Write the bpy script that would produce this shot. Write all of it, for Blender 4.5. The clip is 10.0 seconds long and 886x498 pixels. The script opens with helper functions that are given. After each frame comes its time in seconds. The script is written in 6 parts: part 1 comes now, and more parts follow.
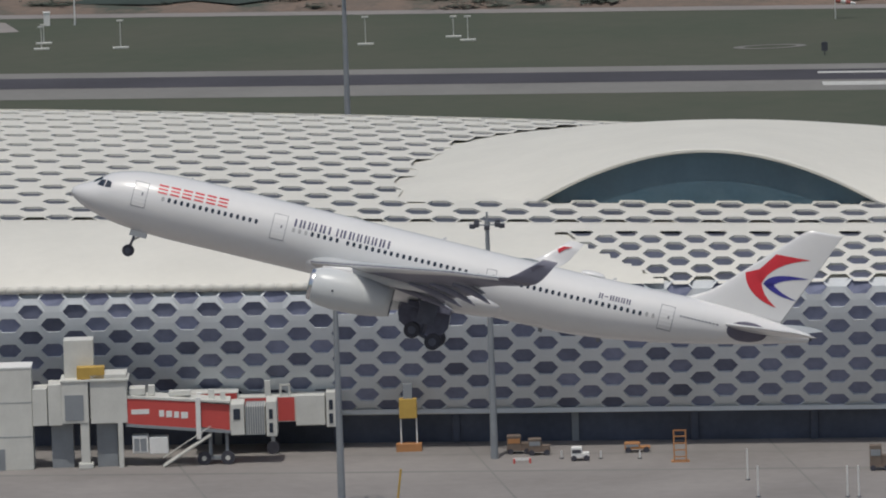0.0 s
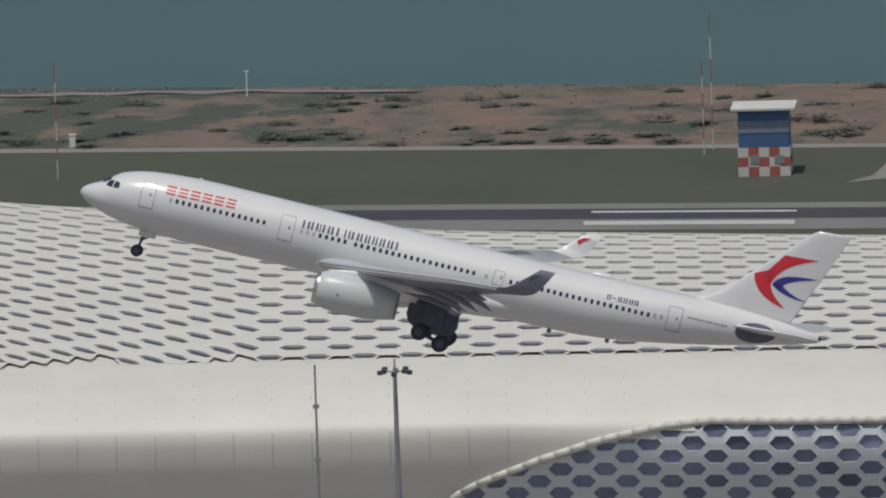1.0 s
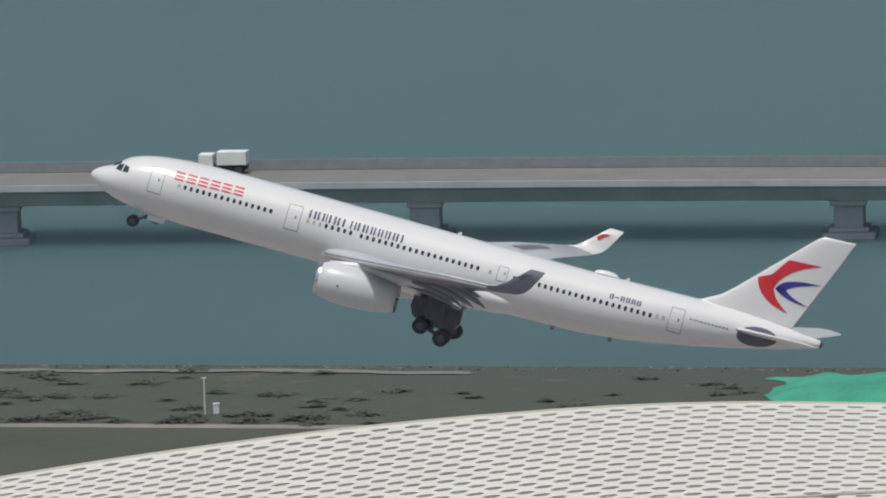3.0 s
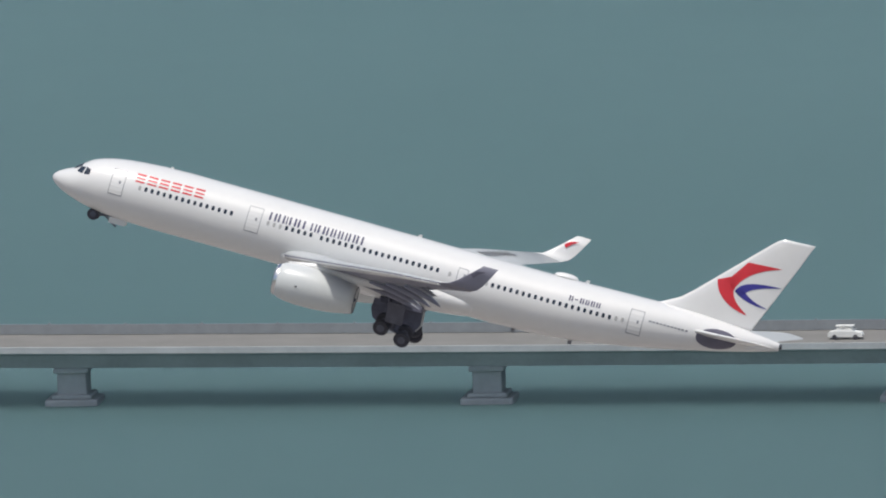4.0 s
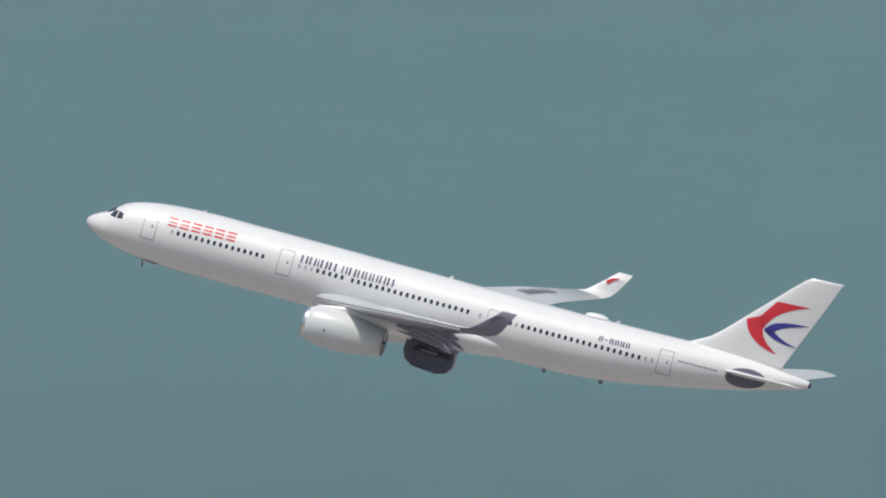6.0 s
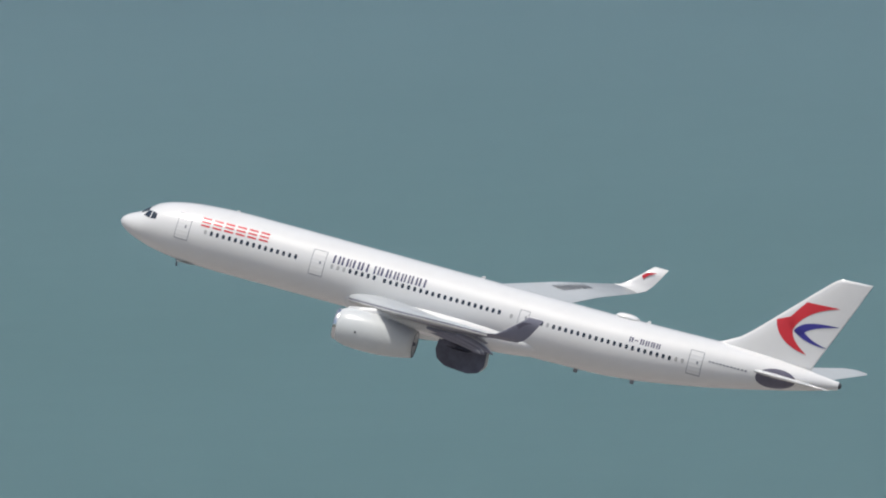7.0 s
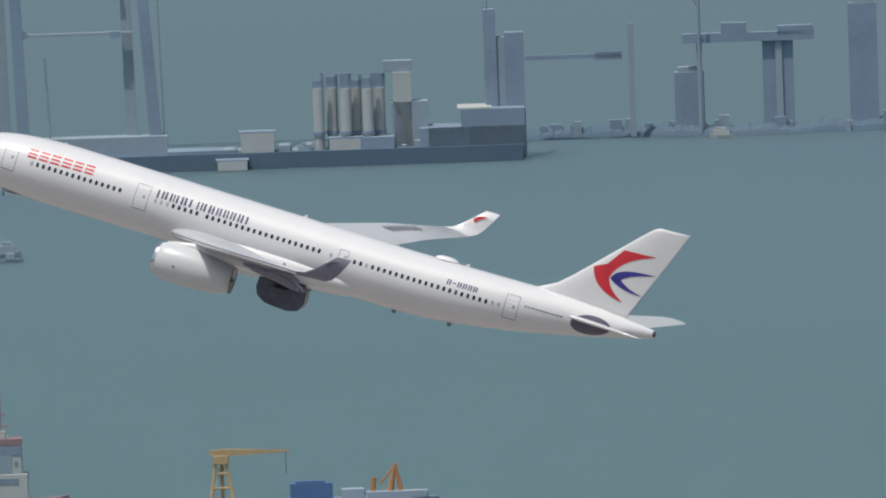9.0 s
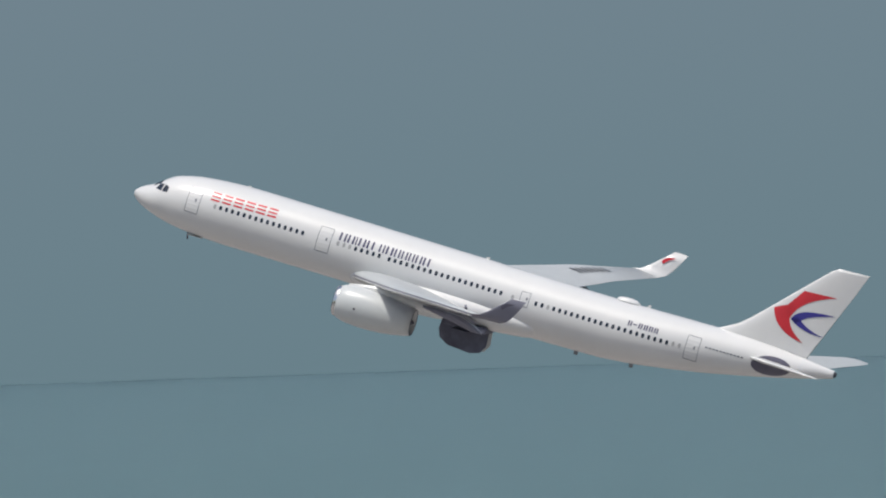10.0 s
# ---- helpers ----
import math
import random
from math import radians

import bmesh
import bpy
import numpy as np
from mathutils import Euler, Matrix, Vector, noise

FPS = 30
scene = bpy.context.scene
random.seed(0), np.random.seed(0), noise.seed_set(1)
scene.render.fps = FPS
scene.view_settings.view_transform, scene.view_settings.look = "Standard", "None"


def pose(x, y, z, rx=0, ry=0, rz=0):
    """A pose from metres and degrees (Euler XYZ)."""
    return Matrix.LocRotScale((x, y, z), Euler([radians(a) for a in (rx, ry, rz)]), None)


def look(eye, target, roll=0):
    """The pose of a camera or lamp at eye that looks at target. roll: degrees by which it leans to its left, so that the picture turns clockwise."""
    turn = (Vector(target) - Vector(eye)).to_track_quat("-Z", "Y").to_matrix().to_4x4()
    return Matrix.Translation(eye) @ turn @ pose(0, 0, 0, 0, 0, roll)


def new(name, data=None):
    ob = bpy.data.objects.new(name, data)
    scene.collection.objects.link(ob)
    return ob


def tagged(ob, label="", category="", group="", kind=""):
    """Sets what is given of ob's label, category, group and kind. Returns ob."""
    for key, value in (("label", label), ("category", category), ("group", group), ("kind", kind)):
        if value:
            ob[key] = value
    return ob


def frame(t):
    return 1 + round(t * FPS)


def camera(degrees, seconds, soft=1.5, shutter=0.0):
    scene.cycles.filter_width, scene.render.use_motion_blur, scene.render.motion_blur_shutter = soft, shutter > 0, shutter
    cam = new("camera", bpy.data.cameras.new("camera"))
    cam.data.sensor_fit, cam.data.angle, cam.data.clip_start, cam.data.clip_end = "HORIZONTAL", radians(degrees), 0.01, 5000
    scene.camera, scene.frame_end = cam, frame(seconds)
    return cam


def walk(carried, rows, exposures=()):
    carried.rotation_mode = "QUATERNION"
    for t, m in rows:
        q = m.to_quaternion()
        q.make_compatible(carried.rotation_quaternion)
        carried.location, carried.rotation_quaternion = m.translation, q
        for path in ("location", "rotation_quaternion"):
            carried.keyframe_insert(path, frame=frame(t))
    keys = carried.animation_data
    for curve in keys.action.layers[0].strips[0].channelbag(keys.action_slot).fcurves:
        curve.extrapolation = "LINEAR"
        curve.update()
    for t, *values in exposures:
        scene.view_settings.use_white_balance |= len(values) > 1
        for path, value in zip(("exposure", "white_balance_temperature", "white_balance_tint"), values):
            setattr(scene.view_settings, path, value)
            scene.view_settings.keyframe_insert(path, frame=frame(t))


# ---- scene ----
# Long lens on a hill east of an airport, panning after an airliner that climbs out.
EYE = (0.0, 0.0, 365.0)


def aim(yaw, pitch):
    return pose(*EYE, 90 + pitch, 0, yaw) @ pose(0, 0, 0, 0, 0, -1.9)


cam = camera(2.2457, 10.0, soft=2.0)
walk(cam, [
    (0, aim(-2.4866, -8.6632)),
    (0.25, aim(-1.8587, -8.5793)),
    (0.5, aim(-1.2325, -8.4849)),
    (0.75, aim(-0.6100, -8.3749)),
    (1, aim(0.0000, -8.2596)),
    (1.25, aim(0.5928, -8.1489)),
    (1.5, aim(1.1859, -8.0372)),
    (1.75, aim(1.7967, -7.9187)),
    (2, aim(2.4188, -7.8009)),
    (2.25, aim(3.0414, -7.6923)),
    (2.5, aim(3.6600, -7.5912)),
    (2.75, aim(4.2714, -7.4936)),
    (3, aim(4.8727, -7.3952)),
    (3.25, aim(5.4606, -7.2920)),
    (3.5, aim(6.0323, -7.1797)),
    (3.75, aim(6.5912, -7.0557)),
    (4, aim(7.1672, -6.9236)),
    (4.25, aim(7.7856, -6.7881)),
    (4.5, aim(8.4254, -6.6517)),
    (4.75, aim(9.0582, -6.5163)),
    (5, aim(9.6721, -6.3815)),
    (5.25, aim(10.2621, -6.2467)),
    (5.5, aim(10.8352, -6.1123)),
    (5.75, aim(11.4015, -5.9785)),
    (6, aim(11.9710, -5.8457)),
    (6.25, aim(12.5537, -5.7145)),
    (6.5, aim(13.1597, -5.5852)),
    (6.75, aim(13.7869, -5.4603)),
    (7, aim(14.3849, -5.3505)),
    (7.25, aim(14.9202, -5.2616)),
    (7.5, aim(15.4742, -5.1701)),
    (7.75, aim(16.1026, -5.0571)),
    (8, aim(16.6436, -4.9493)),
    (8.25, aim(16.9678, -4.8719)),
    (8.5, aim(17.2952, -4.7961)),
    (8.75, aim(17.8523, -4.6882)),
    (9, aim(18.5447, -4.5464)),
    (9.25, aim(19.2315, -4.3810)),
    (9.5, aim(19.9063, -4.2170)),
    (9.75, aim(20.5903, -4.0762)),
    (10, aim(21.2813, -3.9512)),
], exposures=[(0, -0.80), (0.8, -0.88), (1.6, -0.88), (2.2, -0.84), (3.3, -0.42), (4.2, -0.27), (7.3, -0.28), (8.5, -0.34), (10, -0.34)])

# ---- world and sun ----
SUN = Vector((-0.10, -0.28, 0.955)).normalized()
world = bpy.data.worlds.new("world")
scene.world = world
world.use_nodes = True
wn = world.node_tree.nodes
sky = wn.new("ShaderNodeTexSky")
sky.sky_type, sky.sun_disc = "NISHITA", False
sky.sun_elevation = math.asin(SUN.z)
sky.sun_rotation = math.atan2(SUN.x, SUN.y)
sky.air_density, sky.dust_density = 1.3, 3.0
wn["Background"].inputs["Strength"].default_value = 0.118
world.node_tree.links.new(sky.outputs["Color"], wn["Background"].inputs["Color"])
sun_data = bpy.data.lights.new("sun", "SUN")
sun_data.energy, sun_data.angle, sun_data.color = 3.4, radians(0.6), (1.0, 0.965, 0.90)
sun_ob = new("sun", sun_data)
sun_ob.matrix_world = look(SUN * 500, (0, 0, 0))


# ---- materials ----
def material(name, color, rough=0.6, metal=0.0, vary=0.12, size=1.0, bump=0.0, second=None, spec=0.5, piece=0.0):
    """Principled surface, with grain and stains at two scales (size: metres of the larger)."""
    m = bpy.data.materials.new(name)
    m.use_nodes = True
    n, l = m.node_tree.nodes, m.node_tree.links
    b = n["Principled BSDF"]
    b.inputs["Roughness"].default_value, b.inputs["Metallic"].default_value = rough, metal
    b.inputs["Specular IOR Level"].default_value = spec
    co = n.new("ShaderNodeTexCoord")
    big, fine = n.new("ShaderNodeTexNoise"), n.new("ShaderNodeTexNoise")
    for tex, scale, detail in ((big, 1 / size, 5), (fine, 9 / size, 3)):
        tex.inputs["Scale"].default_value, tex.inputs["Detail"].default_value = scale, detail
        l.new(co.outputs["Object"], tex.inputs["Vector"])
    add = n.new("ShaderNodeMath")
    add.operation = "MULTIPLY_ADD"
    l.new(fine.outputs["Fac"], add.inputs[0])
    add.inputs[1].default_value = 0.4
    l.new(big.outputs["Fac"], add.inputs[2])
    ramp = n.new("ShaderNodeMapRange")
    ramp.inputs["From Min"].default_value, ramp.inputs["From Max"].default_value = 0.45, 0.95
    l.new(add.outputs[0], ramp.inputs["Value"])
    mix = n.new("ShaderNodeMix")
    mix.data_type = "RGBA"
    dark = second or tuple(c * (1 - vary) for c in color)
    light = color if second else tuple(min(1, c * (1 + vary)) for c in color)
    mix.inputs["A"].default_value, mix.inputs["B"].default_value = (*dark, 1), (*light, 1)
    l.new(ramp.outputs["Result"], mix.inputs["Factor"])
    out = mix.outputs["Result"]
    if piece:
        info, hsv, mr = n.new("ShaderNodeObjectInfo"), n.new("ShaderNodeHueSaturation"), n.new("ShaderNodeMapRange")
        mr.inputs["To Min"].default_value, mr.inputs["To Max"].default_value = 1 - piece, 1 + piece
        l.new(info.outputs["Random"], mr.inputs["Value"])
        l.new(mr.outputs["Result"], hsv.inputs["Value"])
        l.new(out, hsv.inputs["Color"])
        out = hsv.outputs["Color"]
    l.new(out, b.inputs["Base Color"])
    if bump:
        bp = n.new("ShaderNodeBump")
        bp.inputs["Distance"].default_value = bump
        l.new(add.outputs[0], bp.inputs["Height"])
        l.new(bp.outputs["Normal"], b.inputs["Normal"])
    return m


PAINT = material("white_aircraft_paint", (0.74, 0.735, 0.73), 0.45, vary=0.03, size=6, spec=0.25)
PAINT.node_tree.nodes["Principled BSDF"].inputs["Coat Weight"].default_value = 1.0
PAINT.node_tree.nodes["Principled BSDF"].inputs["Coat Roughness"].default_value = 0.22
# shade below the wings, painted as a darker grey on downward faces
WINGSHADE = material("wing_shade_grey", (0.20, 0.20, 0.255), 0.5, vary=0.08, size=4)
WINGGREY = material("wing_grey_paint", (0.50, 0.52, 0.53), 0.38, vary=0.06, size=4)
ALU = material("polished_lip_metal", (0.75, 0.75, 0.76), 0.22, metal=1.0, vary=0.04, size=1)
COWL = material("cowl_grey_paint", (0.62, 0.64, 0.64), 0.35, vary=0.04, size=3)
GLASS = material("dark_cabin_glass", (0.03, 0.04, 0.06), 0.15, vary=0.2, size=1)
SHADEWIN = material("blind_behind_glass", (0.42, 0.42, 0.42), 0.3, vary=0.1, size=1)
RUBBER = material("tyre_rubber", (0.055, 0.055, 0.07), 0.8, vary=0.2, size=0.5)
GEARM = material("gear_grey_metal", (0.11, 0.115, 0.15), 0.5, metal=0.4, vary=0.2, size=0.6)
WELL = material("wheel_well_dark", (0.135, 0.14, 0.19), 0.8, vary=0.25, size=0.8)
LINE = material("seam_grey", (0.22, 0.23, 0.26), 0.6, vary=0.1, size=1)
PLATE = material("tail_root_plate", (0.125, 0.12, 0.165), 0.5, vary=0.15, size=1.2)
RED = material("livery_red", (0.62, 0.035, 0.05), 0.35, vary=0.06, size=2)
BLUE = material("livery_blue", (0.05, 0.045, 0.28), 0.35, vary=0.06, size=2)
INK = material("livery_dark_ink", (0.06, 0.06, 0.13), 0.4, vary=0.1, size=1)
SHELL = material("white_roof_panels", (0.71, 0.69, 0.625), 0.55, vary=0.05, size=9, bump=0.02)
HEXGLASS = material("roof_glass", (0.075, 0.08, 0.11), 0.4, vary=0.25, size=5, piece=0.25)
FACADEGLASS = material("pale_blue_facade_glass", (0.19, 0.205, 0.29), 0.5, vary=0.25, size=6, piece=0.35, spec=0.2)
LATTICE = material("facade_lattice_white", (0.66, 0.69, 0.71), 0.55, vary=0.06, size=5)
LENSGLASS = material("tinted_lens_glass", (0.07, 0.125, 0.165), 0.25, vary=0.12, size=4)
BASEGLASS = material("blue_ground_floor_glass", (0.07, 0.085, 0.125), 0.4, vary=0.3, size=6)
CONCRETE = material("apron_concrete", (0.25, 0.232, 0.22), 0.85, vary=0.16, size=14, bump=0.01)
ASPHALT = material("runway_asphalt", (0.055, 0.052, 0.062), 0.8, vary=0.2, size=10)
SHOULDER = material("worn_runway_shoulder", (0.20, 0.195, 0.185), 0.85, vary=0.12, size=12)
GRASS = material("mown_grass", (0.078, 0.092, 0.070), 0.9, size=24, second=(0.102, 0.104, 0.083), bump=0.1, spec=0.1)
DIRT = material("red_bank_earth", (0.235, 0.172, 0.138), 0.95, size=9, second=(0.145, 0.128, 0.112), bump=0.5, spec=0.1)
def patchy_bank(x_scrub, x_bare):
    """Bare red earth that gives way to overgrown ground in ragged patches, from x_bare to x_scrub."""
    m = material("patchy_bank_earth", (0.235, 0.172, 0.138), 0.95, size=9, second=(0.145, 0.128, 0.112), bump=0.5, spec=0.1)
    n, l = m.node_tree.nodes, m.node_tree.links
    b = n["Principled BSDF"]
    bare = b.inputs["Base Color"].links[0].from_socket
    co, sep, tex, grow, add, cut, mix = (n.new(k) for k in ("ShaderNodeTexCoord", "ShaderNodeSeparateXYZ", "ShaderNodeTexNoise", "ShaderNodeMapRange", "ShaderNodeMath", "ShaderNodeMapRange", "ShaderNodeMix"))
    l.new(co.outputs["Object"], sep.inputs[0])
    l.new(co.outputs["Object"], tex.inputs["Vector"])
    tex.inputs["Scale"].default_value, tex.inputs["Detail"].default_value, tex.inputs["Roughness"].default_value = 0.085, 6, 0.65
    grow.inputs["From Min"].default_value, grow.inputs["From Max"].default_value = x_bare, x_scrub
    grow.inputs["To Min"].default_value, grow.inputs["To Max"].default_value = -0.08, 0.12
    l.new(sep.outputs["X"], grow.inputs["Value"])
    l.new(tex.outputs["Fac"], add.inputs[0])
    l.new(grow.outputs["Result"], add.inputs[1])
    cut.inputs["From Min"].default_value, cut.inputs["From Max"].default_value = 0.43, 0.53
    l.new(add.outputs[0], cut.inputs["Value"])
    mix.data_type = "RGBA"
    l.new(cut.outputs["Result"], mix.inputs["Factor"])
    l.new(bare, mix.inputs["A"])
    mix.inputs["B"].default_value = (0.088, 0.099, 0.084, 1)
    l.new(mix.outputs["Result"], b.inputs["Base Color"])
    return m


BANK = patchy_bank(-75, 10)
ROCK = material("grey_rubble", (0.26, 0.24, 0.22), 0.9, vary=0.3, size=3, piece=0.3, spec=0.2)
SCRUB = material("scrub_leaves", (0.095, 0.115, 0.096), 0.9, size=2, second=(0.125, 0.132, 0.108), spec=0.1)
NET = material("green_dust_net", (0.056, 0.072, 0.066), 0.9, vary=0.2, size=5, bump=0.1, spec=0.1)
NETPALE = material("pale_green_dust_net", (0.07, 0.32, 0.22), 0.9, vary=0.2, size=5, bump=0.1, spec=0.1)
WHITE = material("white_paint", (0.78, 0.78, 0.76), 0.6, vary=0.06, size=1.5)
PALEGREY = material("pale_grey_cladding", (0.62, 0.62, 0.58), 0.6, vary=0.08, size=2)
MIDGREY = material("grey_steel", (0.26, 0.28, 0.30), 0.55, vary=0.1, size=1.5)
DARK = material("dark_steel", (0.06, 0.065, 0.08), 0.6, vary=0.2, size=1)
REDSIGN = material("red_advert_panel", (0.58, 0.085, 0.075), 0.5, vary=0.06, size=2)
BRIDGEC = material("bridge_concrete", (0.47, 0.48, 0.49), 0.85, vary=0.12, size=6)
ROADWAY = material("bridge_roadway", (0.20, 0.195, 0.185), 0.85, vary=0.1, size=5)
# red paled to paint haze into its base colour; BLUEPAINT likewise
HAZERED = material("haze_paled_red_paint", (0.42, 0.12, 0.10), 0.7, vary=0.12, size=1)
# grey for the painted shade in the roof's crease
CREASESHADE = material("roof_crease_shade", (0.36, 0.36, 0.35), 0.7, vary=0.1, size=1)
JOINT = material("panel_joint_grey", (0.50, 0.50, 0.48), 0.7, vary=0.1, size=1)
YELLOW = material("yellow_paint", (0.52, 0.34, 0.08), 0.55, vary=0.1, size=1)
ORANGE = material("orange_paint", (0.46, 0.22, 0.09), 0.55, vary=0.1, size=1)
BLUEPAINT = material("blue_paint", (0.075, 0.15, 0.30), 0.5, vary=0.08, size=1.5)
# crane yellow with the haze painted in, so dulled to tan
CRANETAN = material("haze_paled_crane_paint", (0.47, 0.33, 0.17), 0.7, vary=0.12, size=2)
# Haze painted into the base colours of ships and far structures: paled and blued
HULL = material("haze_paled_hull_blue", (0.225, 0.275, 0.355), 0.6, vary=0.2, size=6)
HULLRED = material("haze_paled_boot_red", (0.28, 0.18, 0.20), 0.7, vary=0.2, size=5)
FARBLUE = material("haze_tinted_blue_structure", (0.235, 0.308, 0.385), 0.9, vary=0.12, size=14, spec=0.0)
FARGREY = material("haze_tinted_grey_structure", (0.298, 0.362, 0.415), 0.9, vary=0.08, size=14, spec=0.0)
FARPALE = material("haze_tinted_pale_structure", (0.46, 0.48, 0.47), 0.9, vary=0.06, size=14, spec=0.0)
FARLAND = material("haze_tinted_shore_land", (0.105, 0.16, 0.215), 0.95, size=30, second=(0.13, 0.185, 0.235), spec=0.0)
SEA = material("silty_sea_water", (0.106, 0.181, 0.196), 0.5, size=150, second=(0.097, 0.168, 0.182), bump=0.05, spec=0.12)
# haze painted into the water's colour: dark near shore, paler and bluer far out
# silt scatters the light inside the water, so shadows on it stay pale and soft
water_bsdf = SEA.node_tree.nodes["Principled BSDF"]
water_bsdf.subsurface_method = "BURLEY"
water_bsdf.inputs["Subsurface Weight"].default_value = 1.0
water_bsdf.inputs["Subsurface Radius"].default_value = (1.0, 1.0, 1.0)
water_bsdf.inputs["Subsurface Scale"].default_value = 45.0
sn, sl = SEA.node_tree.nodes, SEA.node_tree.links
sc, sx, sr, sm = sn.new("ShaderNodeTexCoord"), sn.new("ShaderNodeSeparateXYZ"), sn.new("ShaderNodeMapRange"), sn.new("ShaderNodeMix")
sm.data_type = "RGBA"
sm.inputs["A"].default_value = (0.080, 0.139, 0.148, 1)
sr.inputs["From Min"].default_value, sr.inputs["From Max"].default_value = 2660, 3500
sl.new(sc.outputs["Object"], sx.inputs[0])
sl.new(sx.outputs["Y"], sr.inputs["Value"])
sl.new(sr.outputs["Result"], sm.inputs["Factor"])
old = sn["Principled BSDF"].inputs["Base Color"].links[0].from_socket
# far water painted towards the colour of the haze
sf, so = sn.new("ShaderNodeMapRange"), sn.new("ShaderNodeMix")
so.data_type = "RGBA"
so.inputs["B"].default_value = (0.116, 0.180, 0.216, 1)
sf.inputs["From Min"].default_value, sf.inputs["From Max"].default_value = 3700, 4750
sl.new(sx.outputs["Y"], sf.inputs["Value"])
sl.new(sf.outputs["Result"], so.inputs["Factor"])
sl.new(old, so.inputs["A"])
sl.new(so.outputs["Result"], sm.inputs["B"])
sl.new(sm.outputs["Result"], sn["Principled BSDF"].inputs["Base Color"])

# Haze painted as emission: a plain colour gradient that glows by itself
haze = bpy.data.materials.new("glowing_sea_haze")
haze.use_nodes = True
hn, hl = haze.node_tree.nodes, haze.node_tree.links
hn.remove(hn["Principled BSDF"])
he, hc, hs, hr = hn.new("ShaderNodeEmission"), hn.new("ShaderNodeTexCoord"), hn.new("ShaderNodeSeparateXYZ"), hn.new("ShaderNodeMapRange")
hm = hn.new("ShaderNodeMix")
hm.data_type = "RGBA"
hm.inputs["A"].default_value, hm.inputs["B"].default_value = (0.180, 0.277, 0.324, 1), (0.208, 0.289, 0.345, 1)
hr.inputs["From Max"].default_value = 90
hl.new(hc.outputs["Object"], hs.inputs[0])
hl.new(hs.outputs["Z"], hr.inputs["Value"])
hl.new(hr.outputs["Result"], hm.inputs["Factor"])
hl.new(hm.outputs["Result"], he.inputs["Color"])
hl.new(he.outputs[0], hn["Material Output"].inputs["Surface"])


# ---- mesh helpers ----
def solid(name, verts, faces, mat, parent=None, label="", smooth=False):
    me = bpy.data.meshes.new(name)
    me.from_pydata([tuple(v) for v in verts], [], [tuple(f) for f in faces])
    me.materials.append(mat)
    if smooth:
        me.polygons.foreach_set("use_smooth", [True] * len(me.polygons))
    me.update()
    ob = new(name, me)
    ob.parent = parent
    if label:
        ob["label"] = label
    return ob


def part(name, bm, mat, parent=None, label="", smooth=False):
    bmesh.ops.recalc_face_normals(bm, faces=bm.faces)
    me = bpy.data.meshes.new(name)
    bm.to_mesh(me)
    bm.free()
    me.materials.append(mat)
    if smooth:
        me.polygons.foreach_set("use_smooth", [True] * len(me.polygons))
    ob = new(name, me)
    ob.parent = parent
    if label:
        ob["label"] = label
    return ob


def thing(name, m, label, category, group="", kind=""):
    ob = new(name)
    ob.empty_display_size = 0.5
    ob.matrix_basis = m
    return tagged(ob, label, category, group, kind)


def bm_box(bm, x0, x1, y0, y1, z0, z1, bevel=0.0):
    out = bmesh.ops.create_cube(bm, size=1, matrix=Matrix.Translation(((x0 + x1) / 2, (y0 + y1) / 2, (z0 + z1) / 2)) @ Matrix.Diagonal((x1 - x0, y1 - y0, z1 - z0, 1)))
    if bevel:
        edges = {e for v in out["verts"] for e in v.link_edges}
        bmesh.ops.bevel(bm, geom=list(edges), offset=bevel, segments=2, affect="EDGES", profile=0.5)
    return bm


def boxes(*rows, bevel=0.0):
    bm = bmesh.new()
    for r in rows:
        bm_box(bm, *r, bevel=bevel)
    return bm


def bm_tube(bm, a, b, r0, r1=None, n=10):
    a, b = Vector(a), Vector(b)
    d = b - a
    m = Matrix.Translation((a + b) / 2) @ d.to_track_quat("Z", "Y").to_matrix().to_4x4()
    bmesh.ops.create_cone(bm, cap_ends=True, segments=n, radius1=r0, radius2=r0 if r1 is None else r1, depth=d.length, matrix=m)
    return bm


def tubes(*rows, n=10):
    bm = bmesh.new()
    for r in rows:
        bm_tube(bm, *r, n=n)
    return bm


def grid_faces(nu, nv, closed=False):
    out = []
    for i in range(nu - 1):
        for j in range(nv if closed else nv - 1):
            k = (j + 1) % nv
            out.append((i * nv + j, i * nv + k, (i + 1) * nv + k, (i + 1) * nv + j))
    return out


def split(name, rows, mat, parent, label="", bevel=0.05):
    for r in rows:
        part(name, boxes(r, bevel=bevel), mat, parent, label)


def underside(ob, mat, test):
    """Give the faces whose normal passes the test a second colour, dark with painted shade."""
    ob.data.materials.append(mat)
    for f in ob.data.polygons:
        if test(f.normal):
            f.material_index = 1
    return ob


def loft(name, rings, mat, parent=None, label="", caps=True, smooth=True):
    n = len(rings[0])
    verts = [v for r in rings for v in r]
    faces = grid_faces(len(rings), n, True)
    if caps:
        faces += [tuple(range(n))[::-1], tuple(range(len(verts) - n, len(verts)))]
    bm = bmesh.new()
    vs = [bm.verts.new(v) for v in verts]
    for f in faces:
        try:
            bm.faces.new([vs[i] for i in f])
        except ValueError:
            pass
    return part(name, bm, mat, parent, label, smooth)


def revolve(name, profile, origin, mat, parent=None, label="", n=36):
    """Profile rows (distance aft of origin, radius) about the lengthwise axis."""
    rings = [[(origin[0] - s, origin[1] + r * math.cos(a * 2 * math.pi / n), origin[2] + r * math.sin(a * 2 * math.pi / n)) for a in range(n)] for s, r in profile]
    return loft(name, rings, mat, parent, label, caps=False)


